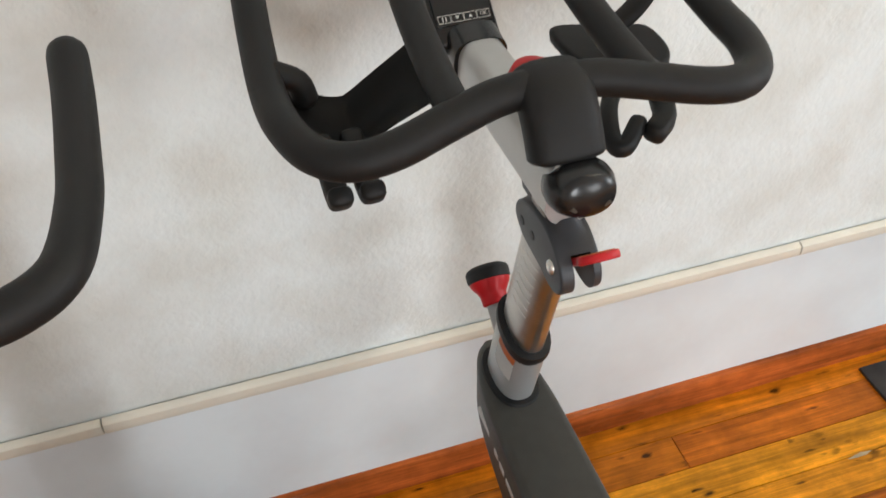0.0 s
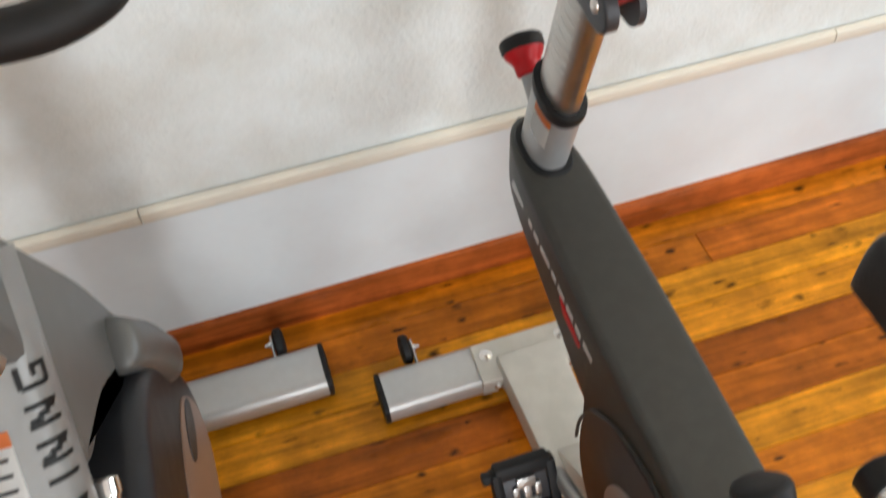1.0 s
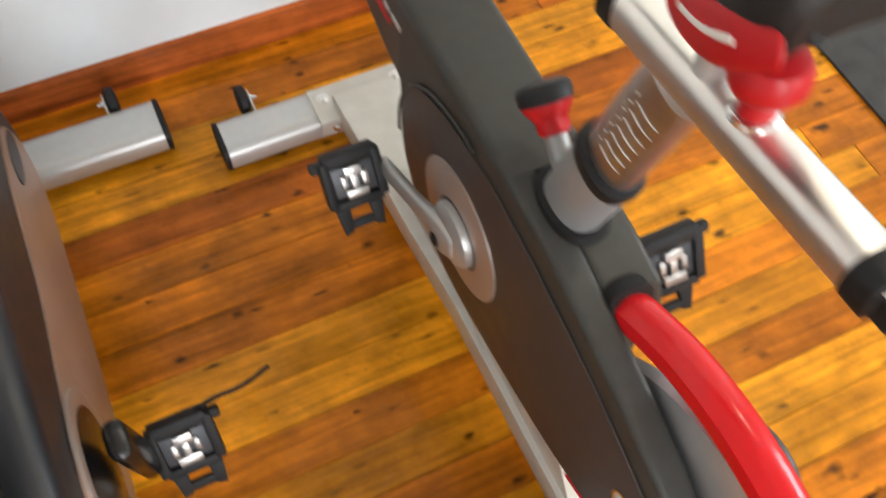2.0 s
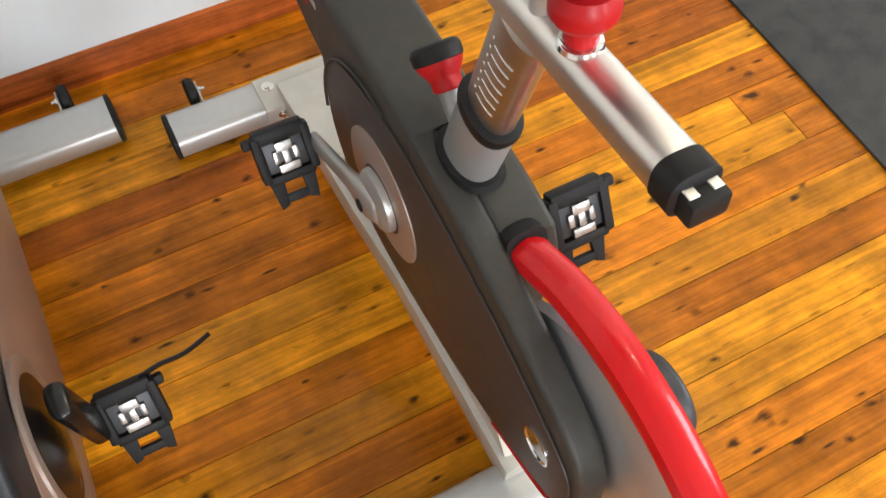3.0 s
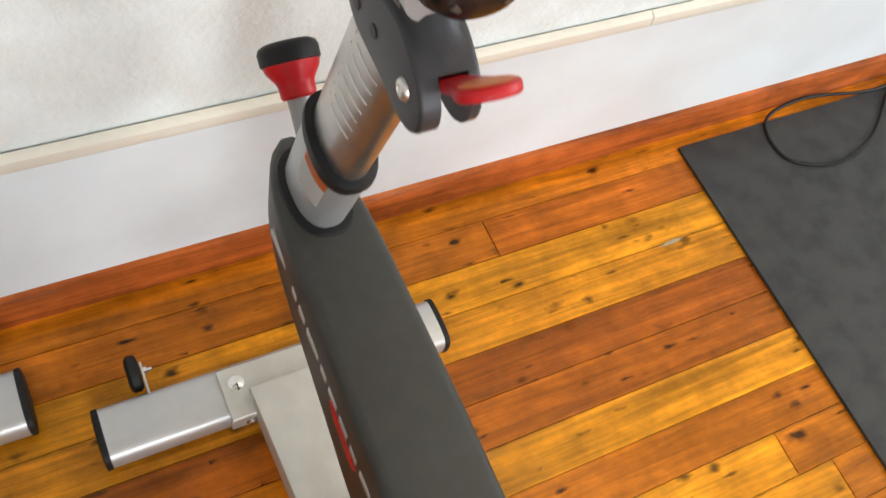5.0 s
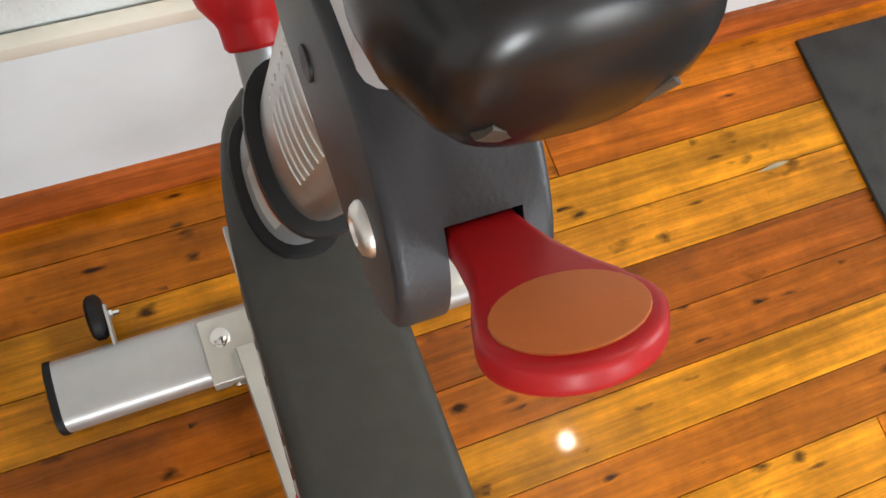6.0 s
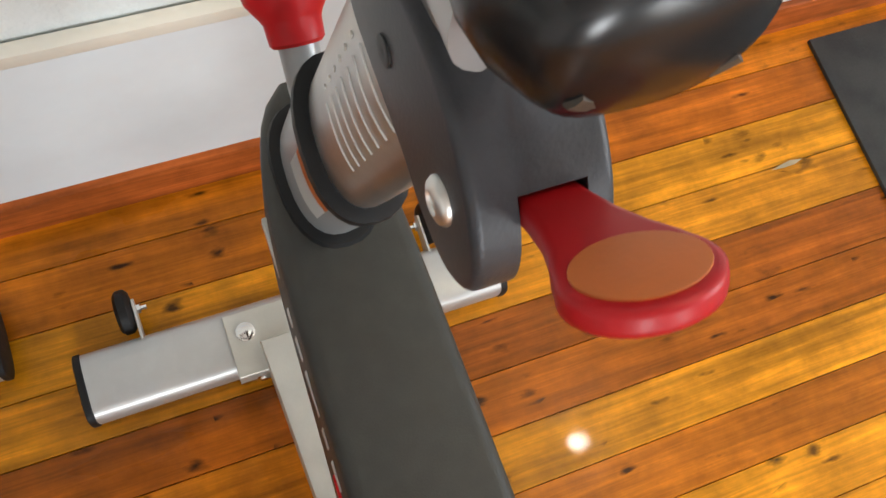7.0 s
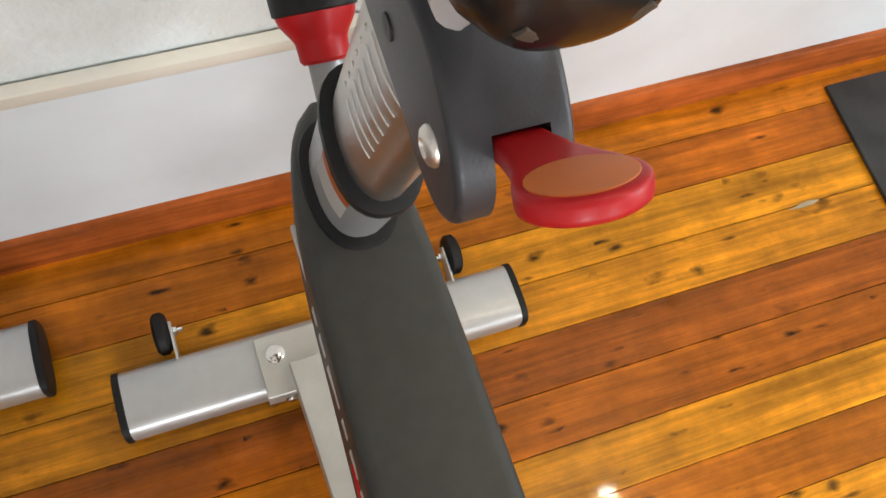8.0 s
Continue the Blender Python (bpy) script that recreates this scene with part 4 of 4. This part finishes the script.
def pedal(px, py, pz, tilt, sx, parent, mat=M_RUBBER):
    """Cage, toe-clip frame, axle and cleat plate of one pedal, tipped by tilt degrees."""
    m = pose(px, py, pz, tilt, 0, 0)
    cage = part("pedal", moved(joined(box((-0.036, 0.020, -0.012), (0.036, 0.040, 0.010), 0.005), box((-0.034, -0.040, -0.011), (0.034, -0.026, 0.009), 0.004), box((-0.041, -0.034, -0.011), (-0.028, 0.034, 0.011), 0.004), box((0.028, -0.034, -0.011), (0.041, 0.034, 0.011), 0.004)), m), mat, parent, "black platform pedal with a steel cleat")
    part("pedal_core", moved(box((-0.030, -0.024, -0.010), (0.030, 0.022, 0.005), 0.004), m), M_CAST, cage)
    part("cleat_plate", moved(joined(box((-0.015, -0.024, 0.005), (0.015, -0.012, 0.012), 0.002), box((-0.012, 0.006, 0.005), (0.012, 0.020, 0.012), 0.002), box((-0.005, -0.013, 0.005), (0.005, 0.008, 0.0105), 0.002), box((-0.018, -0.010, 0.004), (-0.010, 0.008, 0.010), 0.002), box((0.010, -0.010, 0.004), (0.018, 0.008, 0.010), 0.002)), m), M_CLEAT, cage, "steel cleat plate")
    part("pedal_axle", moved(rod((sx * -0.038, 0, -0.002), (sx * -0.052, 0, -0.002), 0.0075, 14), m), M_CHROME, cage)
    part("toe_clip", moved(joined(prism([(-0.034, -0.034), (-0.012, -0.034), (-0.016, -0.078), (-0.028, -0.082)], -0.014, -0.004, "z", 0.002), prism([(0.012, -0.034), (0.034, -0.034), (0.028, -0.082), (0.016, -0.078)], -0.014, -0.004, "z", 0.002), box((-0.026, -0.076, -0.014), (0.026, -0.064, -0.005), 0.002)), m), mat, cage)
    part("pedal_strap", moved(box((-0.052, 0.020, -0.008), (-0.038, 0.034, 0.006), 0.004) if sx < 0 else box((0.038, 0.020, -0.008), (0.052, 0.034, 0.006), 0.004), m), mat, cage)
    return cage


for sd in (-1, 1):
    e, xo = crank(sd)
    pedal(BX + xo + sd * 0.044, e.y, e.z, 58, sd, bike)

# ---------- the silver bike beside it ----------
NX = -0.592
bike2 = thing("exercise_bike", (NX, 0.65, 0), "silver and grey indoor bike with black chain case", "exercise bike", "bikes along the wall")


def p2(name, bm, mat, parent=None, label=""):
    return part(name, moved(bm, pose(NX, 0, 0)), mat, parent or bike2, label)


stabiliser(1.088, 0.257, (-1, 1), "front_stabiliser", bike2, NX, 0.045)
stabiliser(0.05, 0.257, (), "rear_stabiliser", bike2, NX, 0.045)
fork = p2("fork_cover", prism([(p.x, p.y) for p in curve([(0.72, 0.90), (0.795, 0.87), (0.872, 0.73), (0.935, 0.60), (0.985, 0.45), (0.99, 0.38), (0.955, 0.39), (0.89, 0.47), (0.80, 0.56), (0.705, 0.615), (0.70, 0.65), (0.735, 0.70), (0.72, 0.80)], 4, True)], -0.060, 0.034, "x", 0.018, 3), M_GREYBODY, label="grey plastic fork cover")
p2("fork_shoulder", sweep(curve([(0.035, 0.90, 0.52), (0.045, 0.945, 0.44), (0.05, 0.975, 0.36)], 4), oval(0.030, 0.034, 20, 2.4), (1, 0, 0), None, 0.012), M_GREYBODY, fork)
down = p2("down_tube", sweep([(-0.008, 0.815, 0.808), (-0.008, 0.44, 0.421)], oval(0.048, 0.044, 28, 2.6), (1, 0, 0)), M_WHITEBODY, label="white painted main tube with dark lettering")
td = Vector((0, -0.415, -0.428)).normalized()
tn = Vector((0, -td.z, td.y))


def tube_patch(a0, a1, g0, g1, lift, steps=5):
    """A thin patch on the tube between two distances down it and two angles round it (0 is its right side, 90 its top)."""
    bm = bmesh.new()
    rows = []
    for a in (a0, a1):
        rows.append([bm.verts.new(Vector((-0.008, 0.770, 0.7616)) + td * a + Vector((1, 0, 0)) * (0.0482 + lift) * math.copysign(abs(math.cos(g)) ** (2 / 2.6), math.cos(g)) - tn * (0.0442 + lift) * abs(math.sin(g)) ** (2 / 2.6)) for g in [radians(g0 + (g1 - g0) * i / steps) for i in range(steps + 1)]])
    for i in range(steps):
        bm.faces.new((rows[0][i], rows[0][i + 1], rows[1][i + 1], rows[1][i]))
    bmesh.ops.solidify(bm, geom=bm.faces[:], thickness=0.0006)
    return bm


# dark letter strokes down the tube and a white and orange label
STROKES = [[(0, 4, 0.08, 0.92), (2, 20, 0.85, 1), (2, 20, 0, 0.15), (16, 20, 0.08, 0.5), (10, 20, 0.40, 0.54)], [(0, 4, 0, 1), (16, 20, 0, 1), (4, 8, 0.6, 0.95), (8, 12, 0.35, 0.7), (12, 16, 0.1, 0.45)], [(0, 4, 0, 1), (16, 20, 0, 1), (4, 8, 0.6, 0.95), (8, 12, 0.35, 0.7), (12, 16, 0.1, 0.45)], [(8, 12, 0, 1)], [(0, 4, 0, 1), (16, 20, 0, 1), (4, 8, 0.6, 0.95), (8, 12, 0.35, 0.7), (12, 16, 0.1, 0.45)], [(8, 12, 0, 1)], [(0, 4, 0, 1), (4, 16, 0.85, 1), (4, 16, 0.4, 0.55), (16, 20, 0.5, 0.9)], [(0, 20, 0.85, 1), (0, 20, 0.42, 0.57), (0, 20, 0, 0.15), (0, 4, 0.5, 0.9), (16, 20, 0.1, 0.5)]]
at = 0.030
for strokes in STROKES:
    wide = max(b for _, b, _, _ in strokes) / 1000
    meshes = [tube_patch(at + wide - b / 1000, at + wide - a / 1000, 12 + 46 * lo, 12 + 46 * hi, 0.0008) for a, b, lo, hi in strokes]
    p2("letter_stroke", joined(*meshes), M_DARKMARK, down, "dark lettering block")
    at += wide + 0.012
p2("tube_label", tube_patch(0.075, 0.088, 78, 125, 0.0005), M_LABELO, down, "orange label strip")
white = p2("tube_label", tube_patch(0.088, 0.150, 78, 125, 0.0005), M_LABELW, down, "white warning label")
for k in range(4):
    p2("label_line", tube_patch(0.096 + 0.013 * k, 0.099 + 0.013 * k, 84, 119, 0.0012), M_CAST, down)
case2 = p2("chain_case", prism([(p.x, p.y) for p in curve([(1.02, 0.20), (1.00, 0.32), (0.95, 0.42), (0.85, 0.50), (0.70, 0.525), (0.50, 0.51), (0.30, 0.46), (0.19, 0.33), (0.22, 0.19), (0.45, 0.12), (0.70, 0.10), (0.95, 0.11)], 5, True)], -0.07, 0.058, "x", 0.026, 4), M_CASE, label="black chain case with a glossy side panel")
# its brown is the mirrored floor, painted on
p2("case_side", prism([(p.x, p.y) for p in curve([(0.985, 0.20), (0.955, 0.29), (0.90, 0.33), (0.80, 0.35), (0.66, 0.35), (0.52, 0.38), (0.42, 0.40), (0.32, 0.38), (0.25, 0.30), (0.27, 0.20), (0.46, 0.15), (0.70, 0.13), (0.93, 0.14)], 5, True)], 0.0575, 0.0605, "x", 0.001, 2), M_BROWN, case2, "glossy panel coloured brown for the floor it reflects")
p2("case_slot", prism([(0.905 + 0.055 * math.cos(a) * 0.9 - 0.02 * math.sin(a), 0.285 + 0.028 * math.sin(a)) for a in [math.tau * k / 24 for k in range(24)]], 0.0600, 0.0622, "x", 0.0006, 1), M_CAST, case2)
p2("spring_sleeve", turned((0.034, 0.700, 0.598), (0, -0.84, -0.54), [(0, 0.010), (0.003, 0.014), (0.018, 0.014), (0.019, 0.0115), (0.024, 0.0115), (0.025, 0.014), (0.058, 0.014), (0.060, 0.010), (0.075, 0.009)], 24), M_CHROME, fork, "chrome spring sleeve")
p2("chain_ring", turned((0.0605, 0.43, 0.30), (1, 0, 0), [(0, 0.105), (0.004, 0.105), (0.005, 0.100), (0.004, 0.084), (0.0036, 0.083)], 48), M_TANMETAL)
p2("ring_cover", turned((0.062, 0.43, 0.30), (1, 0, 0), [(0, 0.082), (0.003, 0.082), (0.008, 0.05), (0.009, 0.01)], 48), M_BLACK)
arm2 = p2("crank", sweep([(0.094, 0.440, 0.36), (0.094, 0.455, 0.27), (0.094, 0.468, 0.196)], oval(0.013, 0.022, 16, 3), (1, 0, 0), None, 0.006), M_BLACK, label="black crank arm")
p2("crank", moved(sweep([(-0.092, 0.48, 0.325), (-0.098, 0.475, 0.42), (-0.102, 0.47, 0.49)], oval(0.010, 0.016, 16, 3), (1, 0, 0), None, 0.006), pose(0, 0, 0)), M_BLACK)
p2("seat_stay", sweep([(0, 0.42, 0.60), (0, 0.20, 0.40), (0, 0.05, 0.06)], oval(0.03, 0.035, 20, 3), (1, 0, 0)), M_BLACK)
p2("lower_beam", sweep([(0, 1.05, 0.08), (0, 0.6, 0.09), (0, 0.06, 0.07)], oval(0.025, 0.03, 18, 3), (0, 0, 1)), M_WHITEBODY)
half2 = [(0.220, 1.048, 1.058), (0.221, 1.00, 1.047), (0.221, 0.94, 1.039), (0.220, 0.88, 1.035), (0.210, 0.815, 1.035), (0.182, 0.785, 1.035), (0.14, 0.777, 1.035), (0.06, 0.79, 1.035)]
bar2 = curve([(x - 0.013, y - 0.014, z) for x, y, z in half2] + [(-x - 0.003, y - 0.014, z) for x, y, z in half2[::-1]], 6)
p2("handlebar", sweep(bar2, oval(0.0165, 0.0165, 18), (0, 0, 1), None, 0.0165), M_GRIP, label="black coated handlebar")
p2("stem", sweep([(0, 0.78, 1.03), (0, 0.72, 0.92), (0, 0.74, 0.78)], oval(0.025, 0.035, 20, 2.6), (1, 0, 0)), M_BRUSHED)
pedal(NX + 0.140, 0.470, 0.198, 55, 1, bike2)
part("pedal_strap", sweep(curve([(NX + 0.166, 0.494, 0.227), (NX + 0.193, 0.496, 0.234), (NX + 0.228, 0.498, 0.231), (NX + 0.266, 0.508, 0.234)], 4), oval(0.0065, 0.0018, 10), (0, 0, 1)), M_RUBBER, bike2, "loose black toe strap")

# ---------- floorboards, one by one ----------
PITCH, LINE = 0.0733, 1.020


def plank(x0, x1, y0, y1, lift):
    bm = bmesh.new()
    e = 0.0006
    lo = [(x0, y0), (x1, y0), (x1, y1), (x0, y1)]
    hi = [(x0 + e, y0 + e), (x1 - e, y0 + e), (x1 - e, y1 - e), (x0 + e, y1 - e)]
    a = [bm.verts.new((x, y, -0.021)) for x, y in lo]
    b = [bm.verts.new((x, y, -0.0015 + lift)) for x, y in lo]
    c = [bm.verts.new((x, y, lift)) for x, y in hi]
    for r1, r2 in ((a, b), (b, c)):
        for k in range(4):
            bm.faces.new((r1[k], r1[(k + 1) % 4], r2[(k + 1) % 4], r2[k]))
    bm.faces.new(c)
    return bm


# pale filler in a worn seam
part("filler_patch", prism([(0.694, 1.0165), (0.712, 1.0205), (0.728, 1.0225), (0.748, 1.0195), (0.735, 1.0155), (0.715, 1.0145)], 0.0001, 0.0007, "z"), M_FILLER, floor, "pale filler patch in a seam", False)

# tone of each row, from the wall outwards, and where a board ends: 0 dark reddish, 1 mid orange, 2 light honey
TONES = {-2: 1, -1: 0, 0: 2, 1: 2, 2: 0, 3: 0, 4: 2, 5: 1, 6: 2, 7: 2, 8: 1, 9: 2, 10: 1, 11: 2, 12: 1, 13: 1, 14: 1}
ENDS = {-1: (0.41, 1, 0), 4: (-0.02, 1, 2), 6: (0.698, 2, 1), 7: (0.768, 2, 1), 12: (-0.15, 1, 2), 3: (0.0, 1, 0)}
rng = random.Random(11)
n = -2
while LINE - PITCH * (n - 1) > Y0:
    y1 = LINE - PITCH * (n - 1)
    y0 = y1 - PITCH
    first, last = X0 + rng.uniform(0.7, 1.5), X0 + rng.uniform(4.6, 5.6)
    tone = TONES.get(n, rng.choice((0, 1, 1, 2, 2)))
    if n in ENDS:
        middle, left, right = ENDS[n]
        ends, tones = [X0, first, middle, last, X1], [1, left, right, 1]
    else:
        ends, tones = [X0, first, last, X1], [rng.choice((0, 1, 2)), tone, rng.choice((0, 1, 2))]
    for a, b, k in zip(ends, ends[1:], tones):
        part("plank", plank(a + 0.0005, b - 0.0005, max(y0, Y0) + 0.0003, min(y1, Y1) - 0.0003, -0.0005 * rng.random()), M_BOARDS[k], floor, smooth=False)
    n += 1
